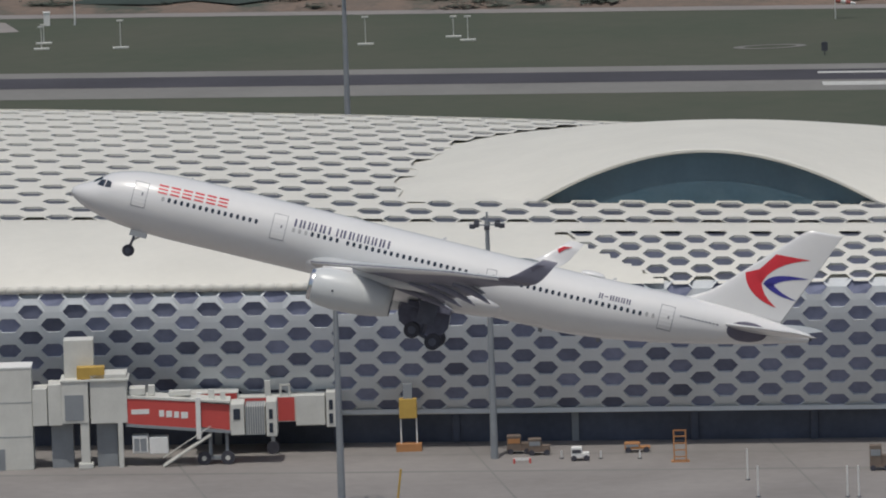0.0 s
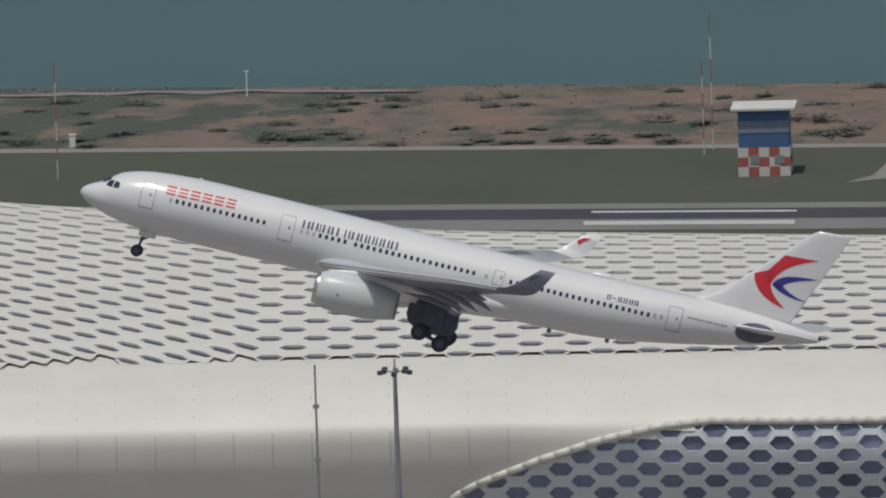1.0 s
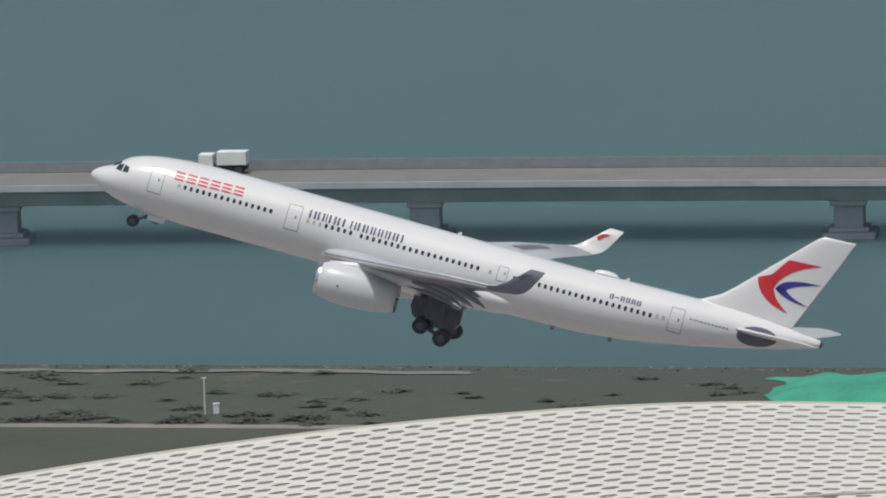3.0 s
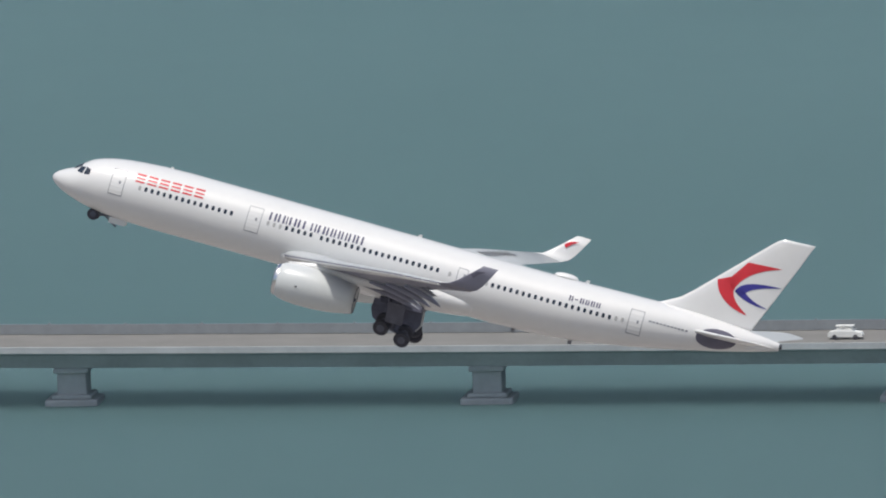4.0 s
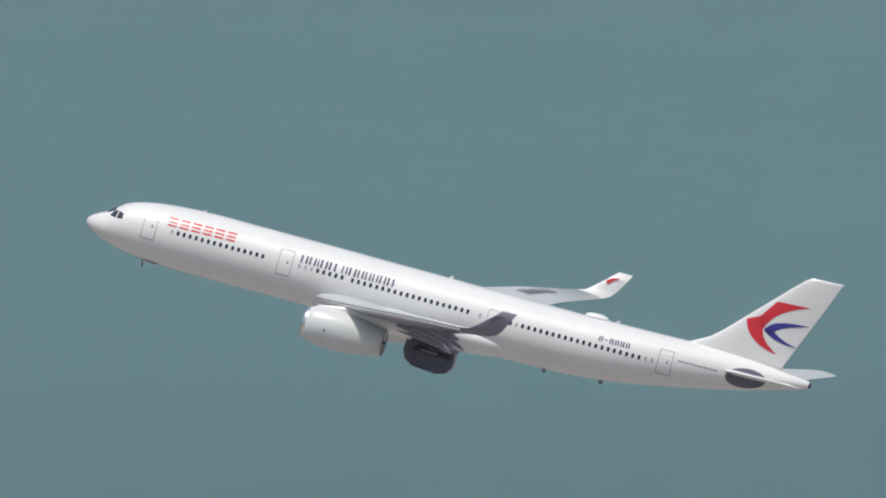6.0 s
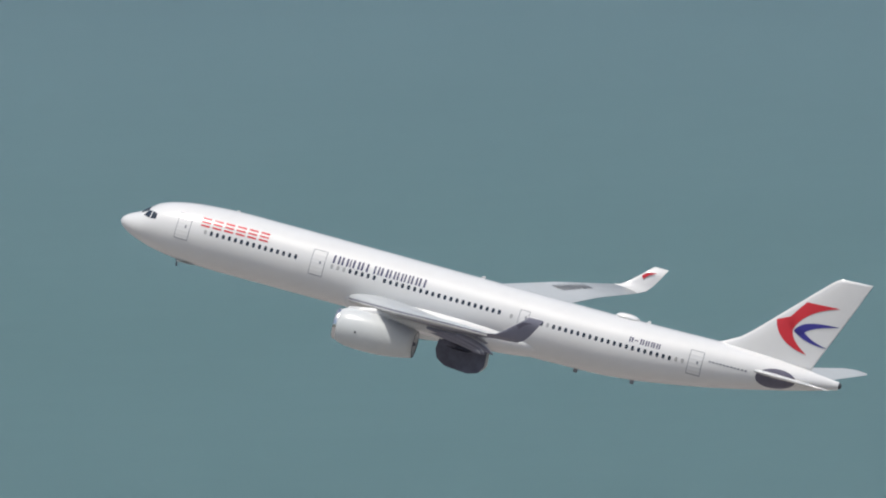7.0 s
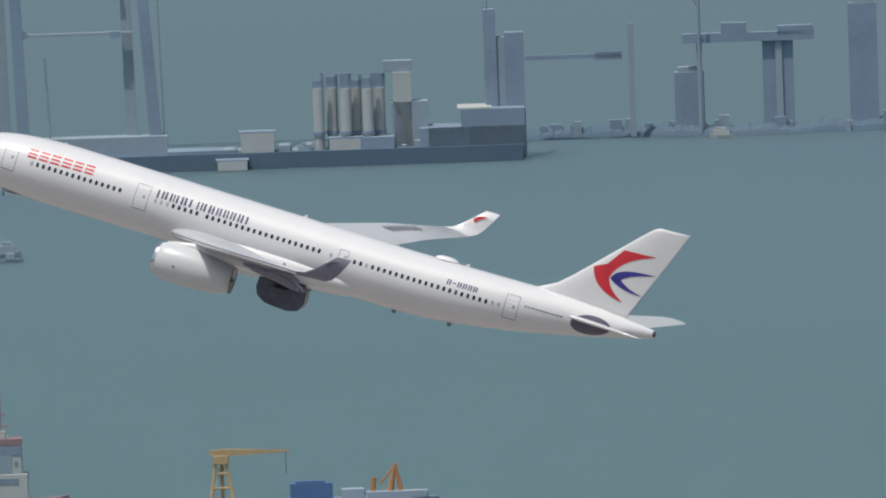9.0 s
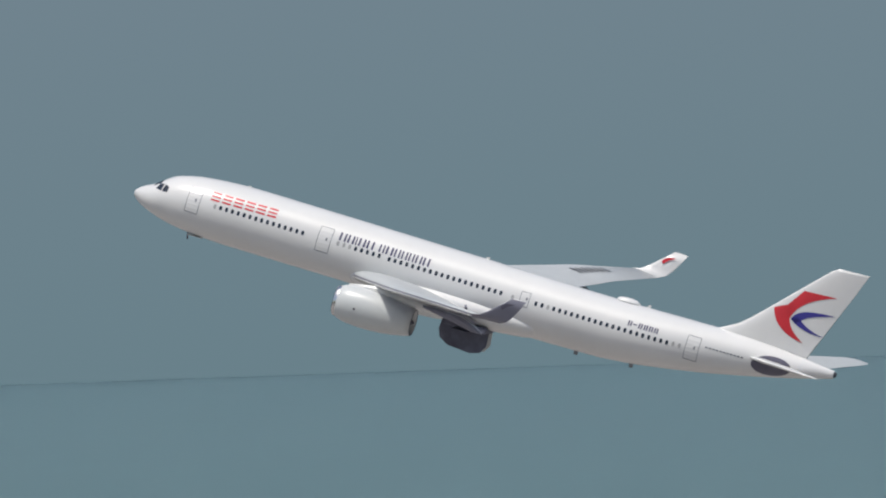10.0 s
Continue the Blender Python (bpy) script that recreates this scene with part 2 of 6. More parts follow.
# ---- ground, runway, shore and sea ----
# The airfield's lines run at a slight angle: eta = y + 0.19 x is constant along runway, road and shore.
def along(eta, x):
    return eta - 0.19 * x


def strip(name, e0, e1, x0, x1, z, mat, label, n=1, kind="structure", category="ground"):
    xs = [x0 + (x1 - x0) * i / n for i in range(n + 1)]
    verts = [(x, along(e, x), z) for x in xs for e in (e0, e1)]
    faces = [(2 * i, 2 * i + 2, 2 * i + 3, 2 * i + 1) for i in range(n)]
    return tagged(solid(name, verts, faces, mat), label, category, kind=kind)


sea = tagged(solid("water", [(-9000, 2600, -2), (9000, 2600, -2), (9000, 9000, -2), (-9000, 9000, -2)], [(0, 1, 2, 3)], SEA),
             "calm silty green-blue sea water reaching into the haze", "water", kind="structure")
# glowing ring behind everything, painted as the far haze
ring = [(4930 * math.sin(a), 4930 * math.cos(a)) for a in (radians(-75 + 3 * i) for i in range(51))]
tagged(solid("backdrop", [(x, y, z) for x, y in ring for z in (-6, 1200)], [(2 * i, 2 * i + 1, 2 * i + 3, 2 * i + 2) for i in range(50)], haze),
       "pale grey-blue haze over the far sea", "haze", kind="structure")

# land: one slab with its quay edge towards the sea
gx = [-4000, -1500, -600, -300, -100, 100, 300, 600, 1500]
gv, gf = [], []
for x in gx:
    shore = along(2655, x)
    gv += [(x, -3000, 0), (x, shore - 22, 0), (x, shore - 10, -0.2), (x, shore + 1, -3.5)]
for i in range(len(gx) - 1):
    for j in range(3):
        gf.append((4 * i + j, 4 * i + 4 + j, 4 * i + 5 + j, 4 * i + 1 + j))
tagged(solid("ground", gv, gf, GRASS), "dull green mown airfield grass", "ground", kind="structure")
# Apron real near the terminal; its unseen reach is added to bounce light upward
tagged(solid("apron", [(-2200, 900, 0.02), (900, 900, 0.02), (900, 2440, 0.02), (-2200, 2440, 0.02)], [(0, 1, 2, 3)], CONCRETE),
       "sun-bleached concrete apron beside the terminal, run on unseen as a light reflector", "apron", kind="structure")
strip("runway_shoulder", 2528.5, 2549.5, -900, 900, 0.03, SHOULDER, "worn pale grey runway shoulder", category="runway")
strip("runway", 2537.0, 2545.2, -900, 900, 0.05, ASPHALT, "dark rubber-marked asphalt runway", category="runway")
for e0, e1, x0, x1 in ((2541.9, 2543.3, 17, 40.2), (2532.2, 2535.2, 16, 39.8), (2541.9, 2543.3, 152, 176), (2532.2, 2535.2, 152, 176)):
    strip("runway_marking", e0, e1, x0, x1, 0.07, JOINT, "worn white painted bar on the runway", category="marking")
strip("perimeter_road", 2594.0, 2597.2, -900, 900, 0.04, CONCRETE, "narrow pale perimeter road along the grass", category="road")
strip("bank_ground", 2597.2, 2645, -900, 900, 0.03, DIRT, "bare reddish earth between the road and the sea", n=40)
tagged(solid("service_road", [(46.2, 2556.4, 0.04), (51.1, 2558.8, 0.04), (54.5, 2570.0, 0.04), (63.8, 2571.3, 0.04), (62.4, 2579.1, 0.04), (52.4, 2581.7, 0.04), (52.0, 2575.3, 0.04), (49.6, 2562.0, 0.04)],
             [(0, 1, 7), (1, 2, 6, 7), (2, 3, 4, 5, 6)], CONCRETE), "pale concrete spur road to a cabin", "road", kind="structure")

# ---- terminal ----
ROOF_X = [-360, -330, -256, -221, -187, -148, -97, -47, -28, 4, 57, 105, 150, 190]
ROOF_B = [8, 14, 25.4, 29.2, 31, 29.6, 26.1, 22.4, 21.4, 19.6, 17.3, 14.5, 11.7, 9.5]
FRONT_X = [-360, -200, -130, -97, -47, 0, 54, 83, 144, 190]
FRONT_Z = [4, 12, 16.5, 19.8, 22.5, 22.0, 21.3, 19.9, 17.3, 16.3]


def sheared(x, y, z):
    """The terminal stands along the airfield's lines."""
    d = -0.19 * (x - 60)
    return Vector((x, y + d, z - 0.15 * d * min(1, max(0, z / 15))))


def smooth_interp(x, xs, zs):
    return float(sum(np.interp(x + d, xs, zs) for d in (-12, -6, 0, 6, 12)) / 5)


def roof(x, v):
    """Point on the roof: v = 0 at its front edge, 1 at the back."""
    zf, zb = smooth_interp(x, FRONT_X, FRONT_Z), smooth_interp(x, ROOF_X, ROOF_B)
    yb = 2392 + min(max(-x, 0), 150) * 0.3
    wave = 1.1 * math.sin(x * 0.045 + 3.2 * v) * min(1, max(0, (-20 - x) / 60))
    return sheared(x, 2285 + (yb - 2285) * v, zf + (zb - zf) * v + (1.5 + wave) * 4 * v * (1 - v))


def lip_z(x):
    return float(np.interp(x, [-100, -45, 5, 35, 59, 83, 144, 190], [17.3, 17.6, 17.1, 15.6, 15.2, 14.8, 14.0, 13.6]))


def band(x):
    """How far the smooth band reaches out from the roof's front edge."""
    return float(np.interp(x, [-105, -60], [8.0, 22.0]))


def wall(x, w):
    """Point on the front: w = 0 at the roof's front edge, 1 at the ground; it overhangs its foot."""
    zf, zl = smooth_interp(x, FRONT_X, FRONT_Z), lip_z(x)
    if w < 0.3:
        a = w / 0.3
        return sheared(x, 2285 - band(x) * math.sin(a * math.pi / 2), zl + (zf - zl) * math.cos(a * math.pi / 2) ** 0.8)
    a = (w - 0.3) / 0.7
    return sheared(x, 2285 - band(x) + 8.5 * a ** 1.7, zl * (1 - a))


def arc_z(x):
    return float(np.interp(x, [-9, -5, 2, 9, 15, 21, 30, 40], [0, 5.6, 10.2, 13.0, 14.9, 16.2, 17.2, 30]))


FACADE_TOP = 0.25


def hex_shell(name, surface, cells, mat_frame, parent, hole=0.62, depth=0.7, label="", squash=lambda x, v: 1.0):
    """A shell pierced by hexagons: each cell (u, v, du, dv) becomes a frame round a recessed pane. Returns panes."""
    verts, faces, panes = [], [], []
    for u, v, du, dv in cells:
        rim = [(u + du * c, v + dv * s) for c, s in ((-0.667, 0), (-0.333, 0.5), (0.333, 0.5), (0.667, 0), (0.333, -0.5), (-0.333, -0.5))]
        inner = [(u + (a - u) * hole, v + (b - v) * hole * squash(u, v)) for a, b in rim]
        try:
            outer_p = [surface(a, min(1, max(0, b))) for a, b in rim]
            inner_p = [surface(a, min(1, max(0, b))) for a, b in inner]
        except ValueError:
            continue
        nor = (inner_p[2] - inner_p[0]).cross(inner_p[4] - inner_p[2]).normalized()
        if nor.y > 0.2 or (nor.z < 0 and nor.y > 0):
            nor.negate()
        low = [p - nor * depth for p in inner_p]
        k = len(verts)
        verts += outer_p + inner_p + low
        for i in range(6):
            j = (i + 1) % 6
            faces += [(k + i, k + j, k + 6 + j, k + 6 + i), (k + 6 + i, k + 6 + j, k + 12 + j, k + 12 + i)]
        panes.append(low)
    return solid(name, verts, faces, mat_frame, parent, label), panes


terminal = thing("terminal_building", pose(0, 0, 0), "white airport terminal with hexagon-pierced shell roof", "terminal")
P = 4.9
rows_v = 21


def hood_left(v):
    k = min(1, max(0, (v - 0.14) / 0.78))
    return 92 + 50 * (1 - (1 - k) ** 0.25)


# The roof's rows start at its back edge and fan out eastwards; columns widen the same way.
COL_X, COL_S = [190.0], [0.0]
while COL_X[-1] > -352:
    COL_X.append(COL_X[-1] - float(np.interp(COL_X[-1], [-110, -20], [3.85, P])) / 4)
    COL_S.append(COL_S[-1] + float(np.interp(COL_X[-1], [-125, -95, -55, -25], [0, 0.6, 0.6, 0])) / 4)
COL_X.reverse()
COL_S.reverse()


def between(table, q):
    k = min(max(q * 4, 0), len(table) - 1.001)
    i = int(k)
    return table[i] + (table[i + 1] - table[i]) * (k - i)


def col_x(q):
    return between(COL_X, q)


def fan_rows(x):
    return float(np.interp(x, [-190, -150, -100, -60, -20], [80, 74, 54, 33, rows_v]))


def fan_v(q, r):
    x = col_x(q)
    k = (r * 100 - between(COL_S, q)) / fan_rows(x)
    return 1 - k + float(np.interp(x, [-110, -50], [0.19, 0])) * k * k


def fanned_roof(q, r):
    return roof(col_x(q), min(1, max(0, fan_v(q, r))))


def slit(q, r):
    """The slits open wider towards the west end's front."""
    x = col_x(q)
    front = max(0, 0.6 - fan_v(q, r)) * float(np.interp(x, [-100, -70], [0.5, 0]))
    return float(np.interp(x, [-150, -100, -20, 60, 100], [0.36, 0.33, 0.30, 0.34, 0.46])) + front


cells = []
for j in range(124):
    r = (j + 0.5) / 100
    for i in range(int(len(COL_X) / 4)):
        q = i + 0.5 * (j % 2)
        x, v = col_x(q), fan_v(q, r)
        if 0.45 / fan_rows(x) < v < 0.99 and r * 100 - between(COL_S, q) < 1.37 * fan_rows(x) and not (0.12 < v < 0.9 and hood_left(v) + 2 < x < 282 - hood_left(v)):
            cells.append((q, r, 0.5, 0.02))
shell, roof_panes = hex_shell("roof_shell", fanned_roof, cells, SHELL, terminal, hole=0.9, depth=0.22, squash=slit)
tagged(shell, kind="stuff")
# The crease's shade is painted: a thin grey tube laid along the dent
CREASE_X, CREASE_V = [-54, -62, -72, -83, -97, -110, -123, -140, -175], [0.01, 0.15, 0.29, 0.44, 0.53, 0.605, 0.655, 0.68, 0.66]
bm = bmesh.new()
crease_line = []
for i in range(61):
    k = 8 * i / 60
    crease_line.append(roof(float(np.interp(k, range(9), CREASE_X)), float(np.interp(k, range(9), CREASE_V))) + Vector((0, 0, 0.03)))
for a, b in zip(crease_line, crease_line[1:]):
    bm_tube(bm, a, b, 0.26, n=6)
part("roof_crease", bm, CREASESHADE, terminal, "grey line painting the shaded crease across the roof")


def joined_panes(name, panes, mat, parent, label):
    verts, faces = [], []
    for p in panes:
        faces.append(tuple(range(len(verts), len(verts) + 6)))
        verts += p
    return tagged(solid(name, verts, faces, mat, parent, label), kind="stuff")


joined_panes("roof_glazing", roof_panes, HEXGLASS, terminal, "dark hexagonal roof glazing")

# smooth white margin along the front edge of the pierced shell
mx = [-120 + 2 * i for i in range(154)]
verts = [roof(x, v) - Vector((0, 0, 0.03)) for x in mx for v in (0.0, *(k * float(np.interp(x, [-60, -50], [0.9, 0.16])) / fan_rows(x) for k in (0.5, 1)))]
solid("roof_margin", verts, grid_faces(154, 3), SHELL, terminal, smooth=True)

# closed white deck under the pierced shell
dx = [-358 + 6 * i for i in range(92)]
verts = [roof(x, v / 12) - Vector((0, 0, 0.30)) for x in dx for v in range(13)]
solid("roof_deck", verts, grid_faces(92, 13), SHELL, terminal, "white deck under the roof shell", smooth=True)

# smooth white band and the overhanging blank wall, down to the ground or to the pierced facade
bu, bw = [-360 + 1.0 * i for i in range(551)], [i / 50 for i in range(51)]
verts, faces = [], []
for x in bu:
    for w in bw:
        verts.append(wall(x, w) - Vector((0, 0.12, 0)))
nw = len(bw)
for i in range(len(bu) - 1):
    for j in range(nw - 1):
        xm, p = bu[i] + 0.5, verts[i * nw + j]
        if xm > -8 and p.z < arc_z(xm) and bw[j] >= FACADE_TOP:
            continue
        if xm > 108.5 + 14 * bw[j] / 0.3 and bw[j] > 0.02:
            continue
        faces.append((i * nw + j, (i + 1) * nw + j, (i + 1) * nw + j + 1, i * nw + j + 1))
solid("front_band", verts, faces, SHELL, terminal, "smooth white cladding curving over the eaves", smooth=True)

# vertical panel joints on the blank wall
verts, faces = [], []
for i in range(88):
    x = -330 + 4.0 * i
    for w in (0.10, 0.16, 0.22, 0.28, 0.31, 0.36, 0.42):
        p = wall(x, w) - Vector((0, 0.15, 0))
        verts += [p + Vector((-0.05, 0, 0.02)), p + Vector((0.05, 0, 0.02))]
    k = len(verts) - 14
    faces += [(k + 2 * j, k + 2 * j + 1, k + 2 * j + 3, k + 2 * j + 2) for j in range(6 if x < 8 else 3)]
tagged(solid("cladding_joints", verts, faces, JOINT, terminal, "thin grey joints in the cladding"), kind="stuff")

def w_at(x, z):
    """Where on the front the height z lies."""
    zf, zl = smooth_interp(x, FRONT_X, FRONT_Z), lip_z(x)
    if z > zl:
        return 0.3 * 2 / math.pi * math.acos(min(1, ((z - zl) / (zf - zl)) ** 1.25))
    return 0.3 + 0.7 * (1 - z / zl)


def facade(x, f):
    """Point on the pierced facade: f = 0 at its top row, 1 at its foot."""
    zf, zl = smooth_interp(x, FRONT_X, FRONT_Z), lip_z(x)
    zt = zl + (zf - zl) * math.cos(FACADE_TOP / 0.3 * math.pi / 2) ** 0.8
    return wall(x, w_at(x, zt + (zl * 0.23 - zt) * f))


# pierced facade
fx = [-9 + 4 * i for i in range(51)]
verts, faces = [], []
for i, x in enumerate(fx):
    for j in range(13):
        verts.append(facade(x, 1.03 * j / 12) + Vector((0, 0.45, -0.1)))
for i in range(50):
    for j in range(12):
        if verts[i * 13 + j].z < arc_z(fx[i] + 2) + 1.0:
            faces.append((i * 13 + j, i * 13 + 13 + j, i * 13 + 14 + j, i * 13 + j + 1))
solid("facade_backing", verts, faces, LATTICE, terminal, "grey inner face of the facade")
cells = []
rows_w = 10
for j in range(rows_w):
    w = 0.01 + (j + 0.5) / rows_w
    for i in range(45):
        x = -9 + 4.5 * (i + 0.5 * (j % 2))
        if facade(x, w).z < arc_z(x) + 0.5:
            cells.append((x, w, 2.25, 2 / rows_w))
_, panes = hex_shell("facade_lattice", facade, cells, LATTICE, terminal, hole=0.86, depth=0.22, squash=lambda x, v: 0.62, label="grey-white pierced facade in the shade of the eaves")
near = [p for p in panes if 22 < p[0].x < 128][:300]
rest = [p for p in panes if p not in near]
for p in near:
    solid("pane", p, [tuple(range(6))], FACADEGLASS, terminal)
joined_panes("facade_glazing", rest, FACADEGLASS, terminal, "blue-grey hexagonal facade glazing")
cells = []
for j in range(8):
    w = FACADE_TOP * (j + 0.5) / 8
    for i in range(18):
        x = 106 + 4.5 * (i + 0.5 * (j % 2))
        if x > 107 + 14 * w / 0.3:
            cells.append((x, w, 2.25, 2 * FACADE_TOP / 8))
ex = [104 + 4 * i for i in range(22)]
verts = [wall(x, FACADE_TOP * j / 8) + Vector((0, 0.35, -0.25)) for x in ex for j in range(9)]
solid("eaves_backing", verts, grid_faces(22, 9), SHELL, terminal, "white inner face of the eaves", smooth=True)
_, panes2 = hex_shell("eaves_lattice", wall, cells, SHELL, terminal, hole=0.80, depth=0.25, squash=lambda x, v: 0.72)
joined_panes("eaves_glazing", panes2, HEXGLASS, terminal, "dark hexagonal eaves glazing")

bm = bmesh.new()
rim = []
for i in range(72):
    x = -8.5 + 1.6 * i
    z = arc_z(x) / (1 - 0.0019 * (60 - x))
    w = max(FACADE_TOP, w_at(x, z)) if z < smooth_interp(x, FRONT_X, FRONT_Z) else FACADE_TOP
    rim.append(wall(x, w) - Vector((0, 0.2, 0)))
for a, b in zip(rim, rim[1:]):
    bm_tube(bm, a, b, 0.4, n=8)
part("facade_rim", bm, SHELL, terminal, "rounded white rim of the pierced facade", smooth=True)

# ground floor glass, back wall and inner ceiling
for i in range(17):
    x0, x1 = -9 + 12 * i, 3 + 12 * i
    yy = [sheared(x, 2270.6, 0).y for x in (x0 + 0.35, x1 - 0.35)]
    solid("ground_floor_pane", [(x0 + 0.35, yy[0], 0), (x1 - 0.35, yy[1], 0), (x1 - 0.35, yy[1], 3.4), (x0 + 0.35, yy[0], 3.4), (x0 + 0.35, yy[0] + 0.3, 0), (x1 - 0.35, yy[1] + 0.3, 0), (x1 - 0.35, yy[1] + 0.3, 3.4), (x0 + 0.35, yy[0] + 0.3, 3.4)],
          [(0, 1, 2, 3), (7, 6, 5, 4), (0, 4, 5, 1), (1, 5, 6, 2), (2, 6, 7, 3), (3, 7, 4, 0)], BASEGLASS, terminal, "dark blue ground floor glass")
    part("column", boxes((x1 - 0.35, x1 + 0.35, yy[1] - 0.5, yy[1] + 0.3, 0, 3.6)), BASEGLASS if i % 3 else MIDGREY, terminal)
verts = [sheared(x, y, 0) + Vector((0, 0, z)) for x in range(-8, 193, 10) for y, z in ((2268.4, 3.3), (2268.4, 3.75), (2271.2, 3.75), (2271.2, 3.3))]
solid("eaves_beam", verts, grid_faces(21, 4, True), LATTICE, terminal)
verts = [(x, roof(x, 1).y, z) for x in bu for z in (0, roof(x, 1).z)]
solid("back_wall", verts, [(2 * i, 2 * i + 1, 2 * i + 3, 2 * i + 2) for i in range(len(bu) - 1)], SHELL, terminal)

# hood with its lens-shaped window
lens_x0, lens_x1, lens_y = 107.0, 145.7, 2300.0


def lens(a):
    return sheared(lens_x0 + (lens_x1 - lens_x0) * a, lens_y, 17.2 - 1.2 * a + 6.8 * math.sin(math.pi * a) ** 0.85)


na, nb = 41, 13
verts = []
for i in range(na):
    a = i / (na - 1)
    p = lens(a)
    q = roof(92 + 100 * a, 0.14 + 0.78 * (1 - (1 - 2 * min(a, 1 - a)) ** 4)) - Vector((0, 0, 0.4))
    for j in range(nb):
        b = j / (nb - 1)
        m = p.lerp(q, b)
        m.z += 2.3 * math.sin(math.pi * b) * (0.35 + 0.65 * math.sin(math.pi * a))
        verts.append(m)
solid("roof_hood", verts, grid_faces(na, nb), SHELL, terminal, "smooth white hood over the lens window", smooth=True)
verts = [lens(i / 40) + Vector((0, 0.8, -0.1)) for i in range(41)]
verts += [sheared(lens_x0 + (lens_x1 - lens_x0) * i / 40, lens_y + 0.8, 16.4 - 1.2 * i / 40) for i in range(41)]
solid("lens_window", verts, [(i, i + 1, 42 + i, 41 + i) for i in range(40)], LENSGLASS, terminal, "dark teal lens-shaped window")
bm = bmesh.new()
for i in range(40):
    bm_tube(bm, lens(i / 40), lens((i + 1) / 40), 0.22, n=6)
part("lens_frame", bm, SHELL, terminal)
verts = [sheared(x, y, z + 0.035 * (144 - x)) for x in range(92, 192, 7) for y, z in ((2297.0, 15.4), (2297.0, 15.95), (2301.5, 15.95), (2301.5, 15.4))]
solid("lens_sill", verts, grid_faces(15, 4, True), SHELL, terminal)


# ---- airliner: nose at the origin, x forward, y to port, z up; s runs aft from the nose ----
FUS_S = [0, 0.12, 0.5, 1.0, 1.6, 2.2, 2.9, 3.6, 4.5, 5.5, 7, 9, 11, 20, 38, 43, 46, 49, 52, 55, 58, 60.5, 62.3, 62.8]
FUS_T = [-0.7, -0.4, -0.05, 0.22, 0.5, 0.95, 1.5, 1.80, 2.05, 2.25, 2.42, 2.55, 2.60, 2.58, 2.50, 2.50, 2.54, 2.60, 2.66, 2.62, 2.45, 2.22, 2.02, 1.95]
FUS_B = [-0.7, -1.0, -1.32, -1.6, -1.85, -2.05, -2.25, -2.4, -2.55, -2.66, -2.76, -2.82, -2.82, -2.82, -2.82, -2.72, -2.42, -1.95, -1.4, -0.75, -0.05, 0.6, 1.12, 1.3]
FUS_H = [0, 0.33, 0.78, 1.15, 1.5, 1.78, 2.03, 2.22, 2.42, 2.58, 2.74, 2.82, 2.82, 2.82, 2.82, 2.79, 2.66, 2.45, 2.15, 1.78, 1.32, 0.85, 0.42, 0.3]


def fus(s):
    def f(tab):
        w = 0.35 if s > 3 else 0.1
        return float(sum(np.interp(s + d * w, FUS_S, tab) for d in (-1, -0.5, 0, 0.5, 1)) / 5) if s > 0.15 else float(np.interp(s, FUS_S, tab))
    return f(FUS_T), f(FUS_B), f(FUS_H)


def side(s, z, off=0.015):
    """Half width of the fuselage at station s and height z."""
    t, b, h = fus(s)
    k = (z - (t + b) / 2) / ((t - b) / 2)
    return h * math.sqrt(max(0, 1 - k * k)) + off


def skin(name, quads, mat, parent, label="", off=0.015, n=4):
    """Painted shapes on the port side: each quad is four (s, z) corners, laid on the skin."""
    verts, faces = [], []
    for q in quads:
        k = len(verts)
        for i in range(n + 1):
            for j in range(n + 1):
                a, b = i / n, j / n
                s = (q[0][0] * (1 - a) + q[1][0] * a) * (1 - b) + (q[3][0] * (1 - a) + q[2][0] * a) * b
                z = (q[0][1] * (1 - a) + q[1][1] * a) * (1 - b) + (q[3][1] * (1 - a) + q[2][1] * a) * b
                verts.append((-s, side(s, z, off), z))
        for f in grid_faces(n + 1, n + 1):
            faces.append(tuple(k + i for i in f[::-1]))
    return solid(name, verts, faces, mat, parent, label)


def rect(s0, s1, z0, z1):
    return [(s0, z0), (s1, z0), (s1, z1), (s0, z1)]


plane = thing("airliner", pose(0, 0, 0), "white twin-engine widebody airliner climbing with gear retracting", "airplane")
rings = []
for s in sorted(set([0.001, 0.03, 0.12, 0.25] + [0.5 * i for i in range(1, 126)] + [62.7, 62.8])):
    t, b, h = fus(s)
    rings.append([(-s, h * math.cos(a), (t + b) / 2 + (t - b) / 2 * math.sin(a)) for a in (2 * math.pi * i / 56 for i in range(56))])
body = loft("fuselage", rings, PAINT, plane, "glossy white fuselage")
# belly fairing round the wing box
rings = []
for i in range(33):
    k = i / 32
    s, w = 20.3 + 17.2 * k, max(0.02, math.sin(math.pi * k) ** 0.45)
    rings.append([(-s, (2.0 + 1.1 * w) * math.cos(a), -1.7 + (0.7 + 0.8 * w) * math.sin(a) * (1.1 if math.sin(a) < 0 else 1)) for a in (2 * math.pi * j / 32 for j in range(32))])
loft("belly_fairing", rings, PAINT, plane)
part("exhaust_outlet", tubes(((-62.75, 0, 1.63), (-63.0, 0, 1.66), 0.26, 0.2), n=16), DARK, plane, "dark tail exhaust")
# flight deck glazing
skin("cockpit_window", [[(2.05, 0.35), (2.62, 0.30), (2.72, 0.90), (2.30, 0.80)]], GLASS, body, off=0.02)
skin("cockpit_window", [[(2.72, 0.30), (3.22, 0.36), (3.24, 0.80), (2.82, 0.92)]], GLASS, body, off=0.02)
